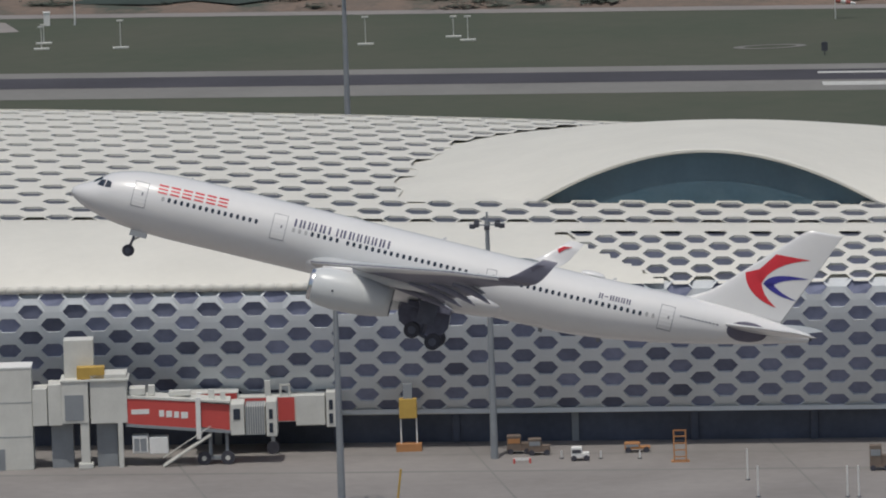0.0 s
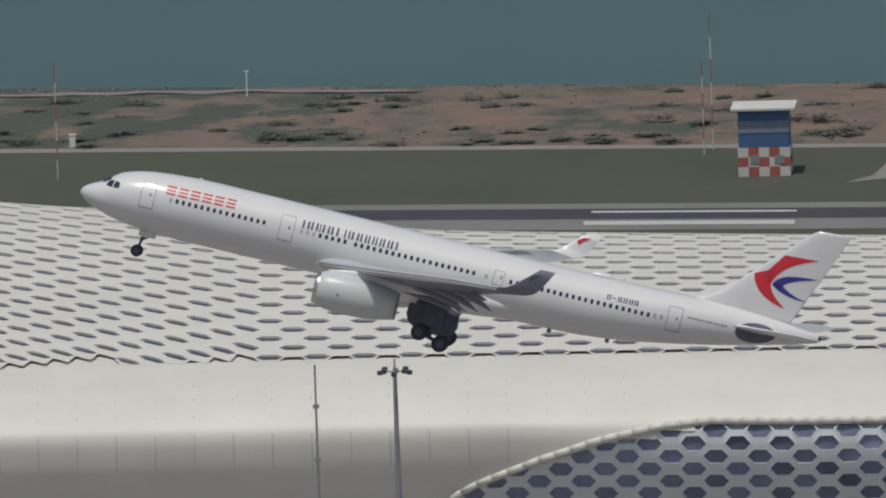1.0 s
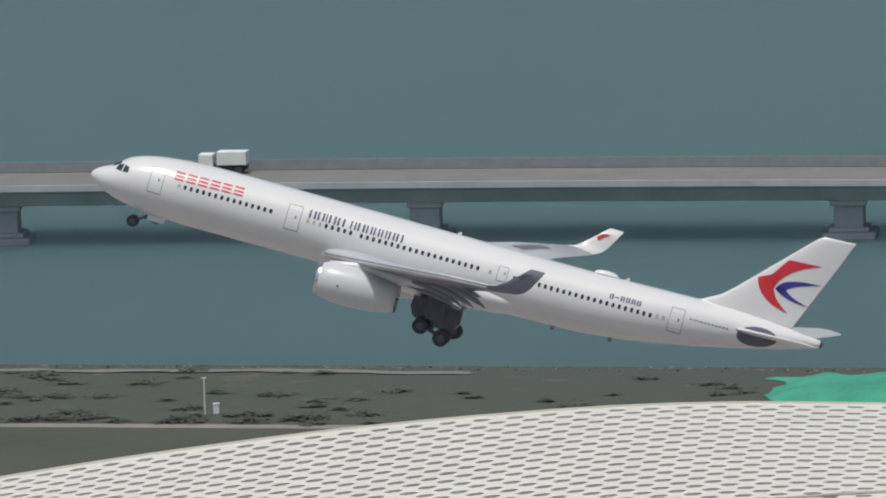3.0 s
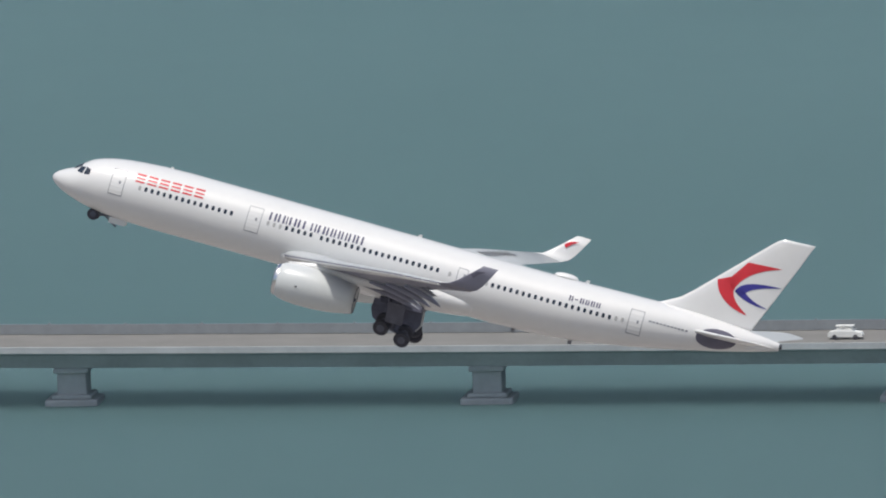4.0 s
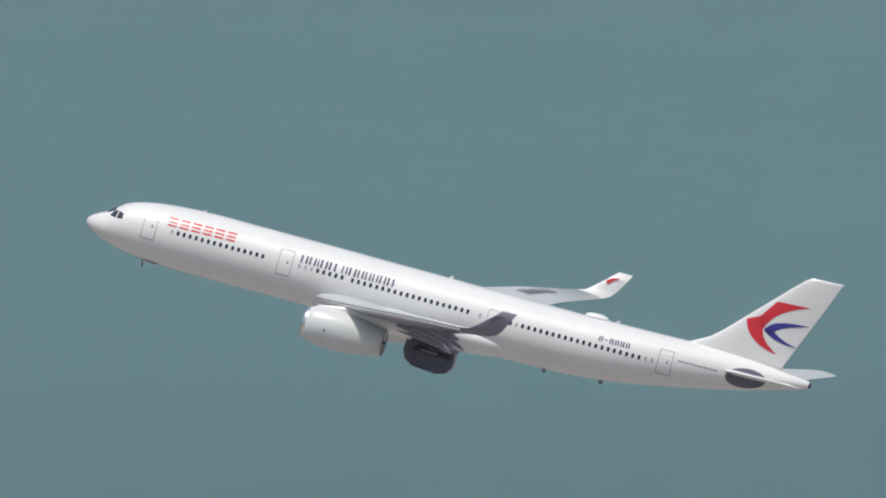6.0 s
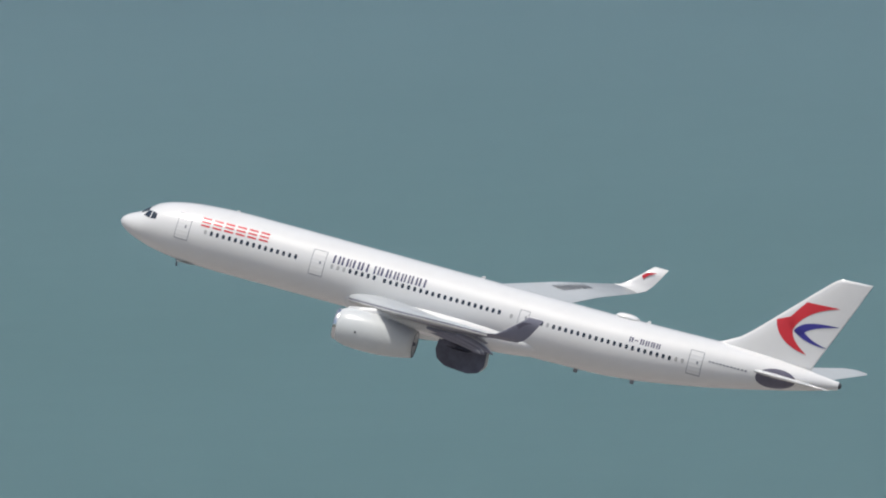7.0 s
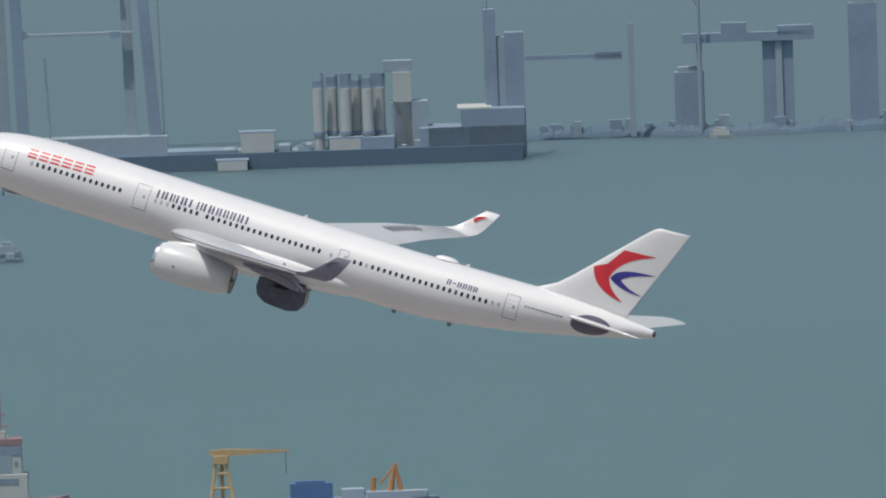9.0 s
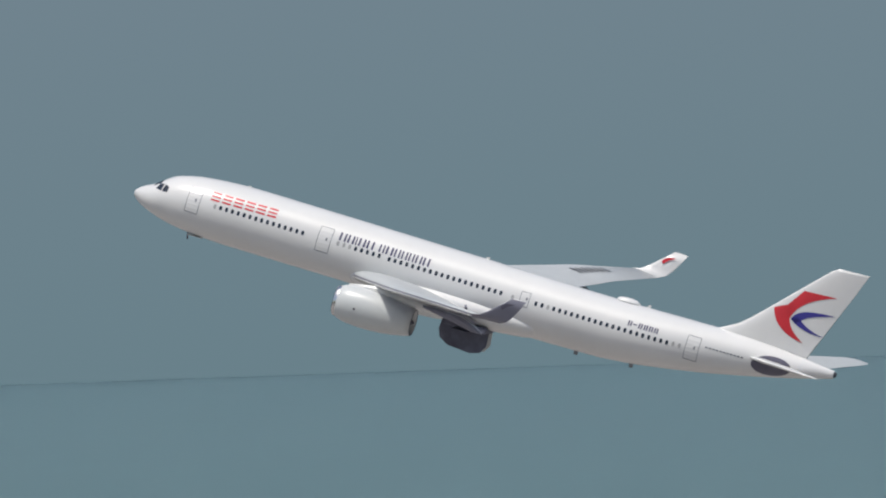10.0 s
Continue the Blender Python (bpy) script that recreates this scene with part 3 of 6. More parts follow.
verts = []
for a in (58, 66, 74, 82, 90):
    for s in (1.72, 2.35):
        t, b, h = fus(s)
        c = radians(a)
        verts.append((-s - 0.02, h * math.cos(c) * 1.02, (t + b) / 2 + (t - b) / 2 * math.sin(c) * 1.02 + 0.02))
solid("windscreen", verts, grid_faces(5, 2), GLASS, body)

# cabin windows and doors
wm = None
def window(s, z, mat):
    global wm
    if wm is None:
        pts = [(0.115 * math.copysign(abs(math.cos(a)) ** 0.6, math.cos(a)), 0.18 * math.copysign(abs(math.sin(a)) ** 0.6, math.sin(a))) for a in (2 * math.pi * i / 12 for i in range(12))]
        wm = {}
        for mt in (GLASS, SHADEWIN):
            me = bpy.data.meshes.new("cabin_window")
            me.from_pydata([(-x, 0, y) for x, y in pts] + [(-x * 1.15, -0.03, y * 1.12) for x, y in pts], [], [tuple(range(12))] + [(i, 12 + i, 12 + (i + 1) % 12, (i + 1) % 12) for i in range(12)])
            me.materials.append(mt)
            wm[mt.name] = me
    ob = new("cabin_window", wm[mat.name])
    ob.parent = body
    e = 0.1
    slope = math.degrees(math.atan2(side(s, z + e) - side(s, z - e), 2 * e))
    ob.matrix_basis = pose(-s, side(s, z, 0.025), z, -slope, 0, 0)


PITCH = 0.533
for i in range(16):
    window(7.75 + PITCH * i, 0.48, SHADEWIN if i == 0 else GLASS)
for i in range(3):
    window(18.95 + PITCH * i, 0.5, SHADEWIN)
for i in range(5):
    window(20.55 + PITCH * i, 0.5, GLASS)
for i in range(20):
    window(23.6 + PITCH * i, 0.47, GLASS)
window(34.8, 0.42, SHADEWIN)
window(36.9, 0.45, GLASS)
for i in range(22):
    window(37.45 + PITCH * i, 0.47, SHADEWIN if i in (1,) else GLASS)
window(49.2, 0.52, SHADEWIN)
window(49.75, 0.52, SHADEWIN)


def cabin_door(s0, s1, z0, z1):
    w = 0.045
    d = skin("cabin_door", [rect(s0, s1, z0, z1)], PAINT, body, off=0.022, n=6)
    skin("door_seam", [rect(s0 - w, s0, z0, z1), rect(s1, s1 + w, z0, z1), rect(s0 - w, s1 + w, z1, z1 + w), rect(s0 - w, s1 + w, z0 - 1.6 * w, z0)], LINE, d, "thin grey door outline", off=0.026, n=5)
    skin("door_window", [rect((s0 + s1) / 2 + 0.12, (s0 + s1) / 2 + 0.27, (z0 + z1) / 2 - 0.05, (z0 + z1) / 2 + 0.2)], LINE, d, off=0.03, n=2)


cabin_door(5.22, 6.34, -0.60, 1.40)
cabin_door(17.13, 18.26, -0.56, 1.46)
cabin_door(35.46, 36.23, -0.05, 1.10)
cabin_door(50.27, 51.38, -0.40, 1.58)

# airline name as plain shapes: six stacks of red bars, twelve dark blocks, and a row of small bars
for i in range(6):
    s, h = 7.2 + 1.02 * i, 0.80
    z = 0.88 + 0.02 * i
    bars = [rect(s, s + 0.80, z + 0.29 * k, z + 0.29 * k + 0.14) for k in range(3)]
    skin("red_name_shape", bars, RED, body, "red plain shape of the airline name", off=0.02, n=2)
s = 18.9
for i, wide in enumerate((0.74, 0.72, 0.26, 0.74, 0.76, -0.36, 0.62, 0.76, 0.66, 0.64, 0.62, 0.68, 0.72)):
    if wide < 0:
        s -= wide
        continue
    z, w = 0.78, max(0.11, (wide - 0.13) * 0.29)
    bars = [rect(s, s + w, z, z + 0.66)]
    if wide > 0.3:
        bars.append(rect(s + wide - 0.13 - w, s + wide - 0.13, z, z + 0.66))
    skin("dark_name_shape", bars, INK, body, "dark plain bar of the airline name", off=0.02, n=2)
    s += wide
for i in range(6):
    s = 44.98 + 0.47 * i
    skin("registration_bar", [rect(s, s + 0.12, 0.92, 1.36), rect(s + 0.21, s + 0.33, 0.92, 1.36)] if i != 1 else [rect(s, s + 0.3, 1.1, 1.19)], INK, body, off=0.02, n=2)
for i in range(11):
    skin("type_mark_bar", [rect(51.9 + 0.31 * i, 52.11 + 0.31 * i, 0.93, 1.07)], LINE, body, off=0.02, n=1)

# dark oval plate at the tailplane root, port and starboard
for sgn in (1, -1):
    pts = []
    for k in range(6):
        for j in range(28):
            a, r = 2 * math.pi * j / 28, k / 5
            s = 57.5 + 1.72 * r * math.cos(a) * (1.05 if math.cos(a) > 0 else 0.9)
            z = 0.93 + 0.30 * (s - 57.5) * 0.32 + 0.86 * r * math.sin(a)
            pts.append((-s, sgn * side(s, z, 0.02), z))
    solid("tail_root_plate", pts, grid_faces(6, 28, True), PLATE, plane, "dark grey oval plate at the tailplane root")


# ---- wings, tail ----
def section(s0, chord, y, z, thick, twist=0.0, n=14, up=(0, 0, 1), camber=0.02):
    """Aerofoil ring: leading edge at s0, thickness as a share of the chord."""
    top, bot = [], []
    for i in range(n + 1):
        c = 0.5 - 0.5 * math.cos(math.pi * i / n)
        h = 5 * thick * (0.2969 * math.sqrt(c) - 0.126 * c - 0.3516 * c * c + 0.2843 * c ** 3 - 0.1036 * c ** 4)
        m = camber * 4 * c * (1 - c) - c * math.tan(radians(twist))
        top.append((c, m + h))
        bot.append((c, m - h))
    ring_pts = top + bot[-2:0:-1]
    return [(-(s0 + c * chord), y + h * chord * up[1], z + h * chord * up[2]) for c, h in ring_pts]


WING = ((1.5, 20.4, 11.6, -1.75, 0.135, 2), (3.0, 21.2, 10.8, -1.65, 0.13, 2), (6.5, 23.0, 9.2, -1.25, 0.12, 2.5), (9.4, 24.6, 7.8, -0.9, 0.115, 3), (14.0, 27.0, 6.7, -0.35, 0.11, 3.5), (19.0, 30.1, 5.4, 0.3, 0.105, 3.5), (24.0, 33.2, 4.2, 0.95, 0.10, 3), (28.9, 37.3, 2.6, 1.55, 0.10, 2.5))
for sgn, side_name in ((1, "port"), (-1, "starboard")):
    rings = [section(s0, ch, sgn * y, z, th, tw) for y, s0, ch, z, th, tw in WING]
    wing = underside(loft("wing", rings, WINGGREY, plane, "pale grey swept wing"), WINGSHADE, lambda n: n.z < -0.2)
    # slats: a bright leading edge strip standing slightly forward and down
    rings = [section(s0 - 0.2, ch * 0.14, sgn * y, z - 0.12 - 0.006 * ch, 0.16, 14) for y, s0, ch, z, th, tw in WING[1:]]
    loft("slat", rings, PAINT, wing, "white slat at the leading edge")
    # drooped flaps in two lengths
    for y0, y1 in ((3.2, 8.6), (9.8, 20.5)):
        fl = []
        for k in range(4):
            y = y0 + (y1 - y0) * k / 3
            s0, ch, z, tw = (float(np.interp(y, [r[0] for r in WING], [r[c] for r in WING])) for c in (1, 2, 3, 5))
            fl.append(section(s0 + ch * 0.84, ch * 0.22, sgn * y, z - ch * 0.84 * math.tan(radians(tw)) - 0.10, 0.13, 20, camber=0.0))
        underside(loft("flap", fl, WINGGREY, wing, "grey flap drooped a little"), WINGSHADE, lambda n: n.z < -0.1)
    for y in (6.8, 12.6, 16.6, 20.6):
        s0, ch, z, tw = (float(np.interp(y, [r[0] for r in WING], [r[c] for r in WING])) for c in (1, 2, 3, 5))
        c0 = (s0 + ch * 0.48, z - 0.55 - 0.02 * ch)
        fr = []
        for k in range(11):
            a = k / 10
            r = 0.30 * math.sin(math.pi * min(1, a * 0.9 + 0.08)) ** 0.7 + 0.01
            fr.append([(-(c0[0] + a * ch * 0.68), sgn * y + r * 0.7 * math.cos(t), c0[1] - 0.9 * a * a + r * math.sin(t)) for t in (2 * math.pi * i / 10 for i in range(10))])
        underside(loft("flap_track_fairing", fr, WINGGREY, wing), WINGSHADE, lambda n: n.z < 0.3)
    # winglet, canted outward; the shade on its outer face is painted
    rings = [section(37.3, 2.6, sgn * 28.9, 1.55, 0.10, 2.5)]
    for k, (y, s0, ch, z) in enumerate(((29.3, 38.1, 2.4, 1.75), (29.5, 38.75, 2.15, 2.2), (29.7, 39.7, 1.7, 3.05), (29.9, 40.6, 1.25, 3.9))):
        c = radians(35 + 12 * k)
        rings.append(section(s0, ch, sgn * y, z, 0.09, 0, up=(0, -sgn * math.sin(c) * 0.9, math.cos(c))))
    wl = underside(loft("winglet", rings, PAINT, plane, "white upswept winglet, its outer face painted dark as in shade"), WINGSHADE, lambda n: n.y * sgn > 0.2 and n.z < 0.3)
    # small red and dark mark on both faces of the winglet
    for f in (0, 1):
        o = sgn * (0.11 if f else -0.13)
        rows = ((39.75, 2.95), (40.2, 3.32), (40.95, 3.42), (39.95, 2.68), (40.35, 3.1), (40.95, 3.42))
        pts = [(-a, sgn * (29.62 + 0.235 * (z - 2.9)) + o, z) for a, z in rows]
        solid("winglet_mark", pts, [(0, 1, 4, 3), (1, 2, 5, 4)], RED if f == 0 else PLATE, wl, "small swept mark")
    if sgn < 0:
        for k in range(6):
            y = 22.0 + 0.62 * k
            s0, ch, z = (float(np.interp(y, [r[0] for r in WING], [r[c] for r in WING])) for c in (1, 2, 3))
            zt = z + 0.10 * ch * 0.62 - 0.02
            solid("wing_mark_bar", [(-(s0 + ch * a), -(y + b), zt - 0.055 * ch * (a - 0.35) + 0.05) for a, b in ((0.35, 0), (0.62, 0), (0.62, 0.36), (0.35, 0.36))], [(0, 1, 2, 3)], LINE, wing)
    # engine
    ox, oy, oz = -21.5, sgn * 9.37, -3.27
    eng = revolve("engine_cowl", [(0.35, 1.345), (0.6, 1.48), (1.2, 1.62), (2.2, 1.70), (3.4, 1.70), (4.6, 1.62), (5.6, 1.48), (6.5, 1.29), (7.0, 1.15), (6.98, 1.07), (6.2, 1.05)], (ox, oy, oz), COWL, plane, "pale grey engine cowl")
    revolve("inlet_lip", [(1.3, 1.08), (0.5, 1.09), (0.12, 1.14), (0.0, 1.24), (0.08, 1.31), (0.36, 1.345)], (ox, oy, oz), ALU, eng, "bright metal inlet lip")
    revolve("fan", [(1.1, 0.05), (1.3, 0.3), (1.35, 1.09)], (ox, oy, oz), DARK, eng, "dark fan")
    revolve("exhaust_ring", [(6.4, 1.07), (7.02, 1.09), (7.04, 1.14), (6.94, 1.16)], (ox, oy, oz), GEARM, eng, "dark exhaust rim")
    revolve("exhaust_core", [(5.6, 0.95), (6.0, 0.5), (6.6, 0.4), (7.1, 0.05)], (ox, oy, oz), GEARM, eng)
    rings = []
    for k in range(9):
        a = k / 8
        s = 22.3 + 9.5 * a
        zt = float(np.interp(a, [0, 0.25, 0.5, 1], [-1.6, -1.15, -1.05, -1.5]))
        zb = float(np.interp(a, [0, 0.6, 1], [-1.95, -2.0, -1.75]))
        w = 0.05 + 0.33 * math.sin(math.pi * min(1, a + 0.1)) ** 0.7
        rings.append([(-s, oy + w * c, (zt + zb) / 2 + (zt - zb) / 2 * d) for c, d in ((-1, -1), (-1, 0.6), (-0.5, 1), (0.5, 1), (1, 0.6), (1, -1))])
    loft("pylon", rings, PAINT, eng, "white engine pylon")
    part("cowl_vent", tubes(((-23.6, oy + sgn * 1.66, oz - 0.1), (-23.6, oy + sgn * 1.72, oz - 0.1), 0.1), n=10), DARK, eng)
    # nacelle strake
    part("strake", boxes((-24.4, -22.8, oy - 0.03 + 1.2 * -sgn, oy + 0.03 + 1.2 * -sgn, oz + 1.1, oz + 1.5)), PAINT, eng)
    # tailplane
    rings = [section(s0, ch, sgn * y, z, 0.09, 0, camber=0) for y, s0, ch, z in ((0.9, 55.2, 5.2, 1.15), (2.0, 56.0, 4.7, 1.25), (6.0, 59.0, 3.3, 1.72), (9.2, 61.4, 2.2, 2.08), (9.75, 62.1, 1.4, 2.14))]
    loft("tailplane", rings, WINGGREY if sgn < 0 else PAINT, plane, "white swept tailplane")


def fin_chord(z):
    le = float(np.interp(z, [2.2, 2.75, 3.5, 4.43, 10.1, 10.4], [50.6, 52.3, 53.7, 54.75, 60.35, 60.9]))
    te = float(np.interp(z, [2.0, 2.5, 10.45], [60.1, 60.3, 63.6]))
    return le, te


rings = []
for z in (2.0, 2.5, 2.75, 3.1, 3.5, 4.0, 4.43, 5.5, 7, 8.5, 9.6, 10.15, 10.38, 10.42):
    le, te = fin_chord(z)
    n, pts = 14, []
    for sg in (1, -1):
        idx = range(n + 1) if sg > 0 else range(n - 1, 0, -1)
        for i in idx:
            c = 0.5 - 0.5 * math.cos(math.pi * i / n)
            h = 5 * 0.085 * (0.2969 * math.sqrt(c) - 0.126 * c - 0.3516 * c * c + 0.2843 * c ** 3 - 0.1036 * c ** 4) * min(te - le, 6.5) * (0.3 if z > 10.4 else 1)
            pts.append((-(le + c * (te - le)), sg * h, z + 0.045 * c * (te - le) * (1 if z > 9 else 0.2)))
    rings.append(pts)
fin = loft("fin", rings, PAINT, plane, "white tail fin")


def fin_y(s, z):
    le, te = fin_chord(z)
    c = min(1, max(0.001, (s - le) / (te - le)))
    return 5 * 0.085 * (0.2969 * math.sqrt(c) - 0.126 * c - 0.3516 * c * c + 0.2843 * c ** 3 - 0.1036 * c ** 4) * min(te - le, 6.5) + 0.03


def bezier(p, n):
    p = [Vector((*q, 0)) for q in p]
    out = []
    for i in range(n + 1):
        t = i / n
        q = p[:]
        while len(q) > 1:
            q = [a.lerp(b, t) for a, b in zip(q, q[1:])]
        out.append((q[0].x, q[0].y))
    return out


def swoosh(name, edge_a, edge_b, mat, label):
    """A curved shape between two edges, on both faces of the fin."""
    n, m = 24, 5
    for sg in (1, -1):
        verts = []
        for a, b in zip(bezier(edge_a, n), bezier(edge_b, n)):
            for j in range(m):
                s, z = a[0] + (b[0] - a[0]) * j / (m - 1), a[1] + (b[1] - a[1]) * j / (m - 1)
                verts.append((-s, sg * fin_y(s, z), z))
        solid(name, verts, grid_faces(n + 1, m), mat, fin, label)


swoosh("red_upper_sweep", [(57.1, 5.8)] + [(58.5, 7.8)] * 7 + [(61.4, 7.95)], [(57.9, 5.25), (58.2, 6.4), (59.4, 7.35), (61.4, 7.95)], RED, "red curved livery shape")
swoosh("red_lower_sweep", [(56.35, 5.75), (56.6, 4.6), (57.6, 3.7), (59.5, 3.45)], [(58.1, 6.6), (57.55, 5.2), (57.9, 4.4), (59.5, 3.45)], RED, "red curved livery shape")
swoosh("blue_upper_sweep", [(58.0, 5.2), (58.4, 6.15), (59.6, 6.3), (61.7, 6.4)], [(58.55, 4.85), (59.1, 5.75), (60.2, 6.0), (61.7, 6.4)], BLUE, "blue curved livery shape")
swoosh("blue_lower_sweep", [(57.98, 5.2), (58.4, 4.9), (59.3, 4.3), (61.1, 4.4)], [(58.6, 5.5), (58.95, 5.2), (59.6, 4.6), (61.1, 4.4)], BLUE, "blue curved livery shape")

# aerials on the back and belly
rings = [[(-(43.0 + 2.1 * (0.5 - 0.5 * math.cos(math.pi * k / 10))), 0.55 * math.sin(math.pi * k / 10) ** 0.6 * math.cos(t), 2.47 + 0.42 * math.sin(math.pi * k / 10) ** 0.7 * max(0, math.sin(t))) for t in (2 * math.pi * i / 16 for i in range(16))] for k in range(11)]
loft("antenna_dome", rings, PAINT, plane, "low white antenna dome")
for s, z, h in ((9.3, 2.26, 0.42), (31.0, 2.45, 0.3), (45.6, 2.47, 0.3)):
    solid("blade_antenna", [(-s, -0.02, z), (-s - 0.4, -0.02, z), (-s - 0.45, -0.02, z + h), (-s - 0.25, -0.02, z + h), (-s, 0.02, z), (-s - 0.4, 0.02, z), (-s - 0.45, 0.02, z + h), (-s - 0.25, 0.02, z + h)],
          [(0, 1, 2, 3), (7, 6, 5, 4), (0, 3, 7, 4), (3, 2, 6, 7), (2, 1, 5, 6)], PAINT, plane)
for s, b in ((40.6, -2.8), (45.5, -2.5)):
    part("belly_antenna", boxes((-s - 0.35, -s, -0.03, 0.03, b - 0.3, b + 0.1)), LINE, plane)

# ---- landing gear ----
def wheel(name, x, y, z, r, w, parent):
    bm = bmesh.new()
    for r0, y0, y1 in ((r, -w * 0.32, w * 0.32), (r * 0.93, -w * 0.5, w * 0.5)):
        bm_tube(bm, (x, y + y0, z), (x, y + y1, z), r0, n=22)
    part(name, bm, RUBBER, parent, "black tyre")
    part("rim", tubes(((x, y - w * 0.53, z), (x, y + w * 0.53, z), r * 0.5), n=14), GEARM, parent, "grey wheel rim")


gears = []
for sgn in (1, -1):
    g = new("main_gear")
    g.parent = plane
    g["label"] = "main landing gear leg with four-wheel bogie"
    gears.append((g, sgn))
    part("leg", tubes(((0, 0, 0.2), (0.05, 0, -2.0), 0.30, 0.27), ((0.05, 0, -2.0), (0.1, 0, -3.0), 0.19, 0.19), ((1.0, 0, 0), (0.05, 0, -1.7), 0.12, 0.12), ((0, -sgn * 1.3, 0.1), (0, 0, -1.6), 0.12, 0.12)), GEARM, g, "grey oleo leg")
    part("bogie_beam", tubes(((0.95, 0, -2.72), (-0.95, 0, -3.3), 0.17)), GEARM, g)
    for dx, dz in ((0.95, -2.72), (-0.95, -3.3)):
        for dy in (-0.7, 0.7):
            wheel("tyre", dx, dy, dz, 0.68, 0.5, g)
    part("leg_door", boxes((-0.75, 0.75, sgn * 0.85, sgn * 0.85 + 0.06, -2.0, -0.1), bevel=0.02), GEARM, g, "grey leg door")
for sgn in (1, -1):
    edge = [(-29.0, -3.0), (-28.9, -4.2), (-29.2, -4.9), (-30.0, -5.35), (-32.0, -5.5), (-32.9, -5.25), (-33.3, -4.6), (-33.2, -3.0)]
    verts = [(x, sgn * (0.6 + 0.25 * (-3 - z) / 2.5) + dy, z) for dy in (0, 0.08) for x, z in edge]
    n = len(edge)
    solid("belly_gear_door", verts, [tuple(range(n)), tuple(range(2 * n - 1, n - 1, -1))] + [(i, (i + 1) % n, n + (i + 1) % n, n + i) for i in range(n)], WELL if sgn > 0 else COWL, plane, "dark inner face of the open belly door" if sgn > 0 else "pale open belly door")
part("wheel_well", boxes((-33.3, -29.6, -2.6, 2.6, -3.44, -2.9), bevel=0.1), WELL, plane, "dark open wheel well")
nose = new("nose_gear")
nose.parent = plane
nose["label"] = "twin-wheel nose landing gear"
part("leg", tubes(((0, 0, 0.1), (0.05, 0, -1.9), 0.13, 0.1), ((-0.9, 0, 0), (0, 0, -1.0), 0.07)), GEARM, nose)
for dy in (-0.32, 0.32):
    wheel("tyre", 0.05, dy, -1.95, 0.5, 0.36, nose)
nose_doors = []
for sgn in (1, -1):
    nd = part("nose_gear_door", boxes((-0.7, 0.7, -0.02, 0.02, -0.5, 0), bevel=0.01), PAINT, plane, "white nose gear door")
    nose_doors.append((nd, sgn))


# ---- bridge ----
BEND_D = [-500, 0, 106, 216, 322, 433, 503, 800]
BEND_Y = [2690, 2790, 2812, 2830.5, 2837, 2849.5, 2860, 2900]


def bridge_y(x):
    """The viaduct's gentle bend."""
    return float(sum(np.interp(-(x + 28) + 12 * k, BEND_D, BEND_Y) for k in range(-5, 6)) / 11)


bx = [-820 + 10 * i for i in range(120)]
bridge = thing("viaduct", pose(0, 0, 0), "long grey concrete road viaduct on low piers over the sea", "bridge")
prof = ((0.0, 6.0), (0.0, 5.2), (2.4, 4.6), (3.6, 2.9), (11.6, 2.9), (12.8, 4.6), (16.2, 5.2), (16.2, 6.4), (15.9, 6.4), (15.9, 5.6), (0.3, 5.6), (0.3, 6.0))
rings = [[(x, bridge_y(x) - 6.5 + dy, z) for dy, z in prof] for x in bx]
loft("deck", rings, BRIDGEC, bridge, "concrete box girder", smooth=False)
rings = [[(x, bridge_y(x) - 6.5 + dy, z) for dy, z in ((0.35, 5.61), (15.85, 5.61), (15.85, 5.64), (0.35, 5.64))] for x in bx]
loft("roadway", rings, ROADWAY, bridge, "pale worn roadway", smooth=False)
for i in range(-6, 16):
    x = -26.3 - 54.2 * i
    y = bridge_y(x)
    part("pier", boxes((x - 1.9, x + 1.9, y - 2.2, y + 2.2, -1.2, 2.9), (x - 2.3, x + 2.3, y - 3.0, y + 3.0, 2.2, 2.9), bevel=0.2), BRIDGEC, bridge)
    part("pile_cap", boxes((x - 3.4, x + 3.4, y - 3.4, y + 3.4, -2.6, -1.2), (x - 2.6, x + 2.6, y - 2.8, y + 2.8, -1.2, -0.6), bevel=0.2), BRIDGEC, bridge)
rings = [[(x, bridge_y(x) - 6.5 + dy, z) for dy, z in ((15.6, 5.7), (15.85, 5.7), (15.85, 7.0), (15.6, 7.0))] for x in bx]
loft("far_barrier", rings, MIDGREY, bridge, "dark noise barrier along the far side", smooth=False)
for i in range(119):
    part("barrier_post", boxes((bx[i] - 0.12, bx[i] + 0.12, bridge_y(bx[i]) + 9.1, bridge_y(bx[i]) + 9.3, 5.7, 7.2)), MIDGREY, bridge)

# ---- apron: boarding bridge, masts, ground equipment ----
TURN = -4.0


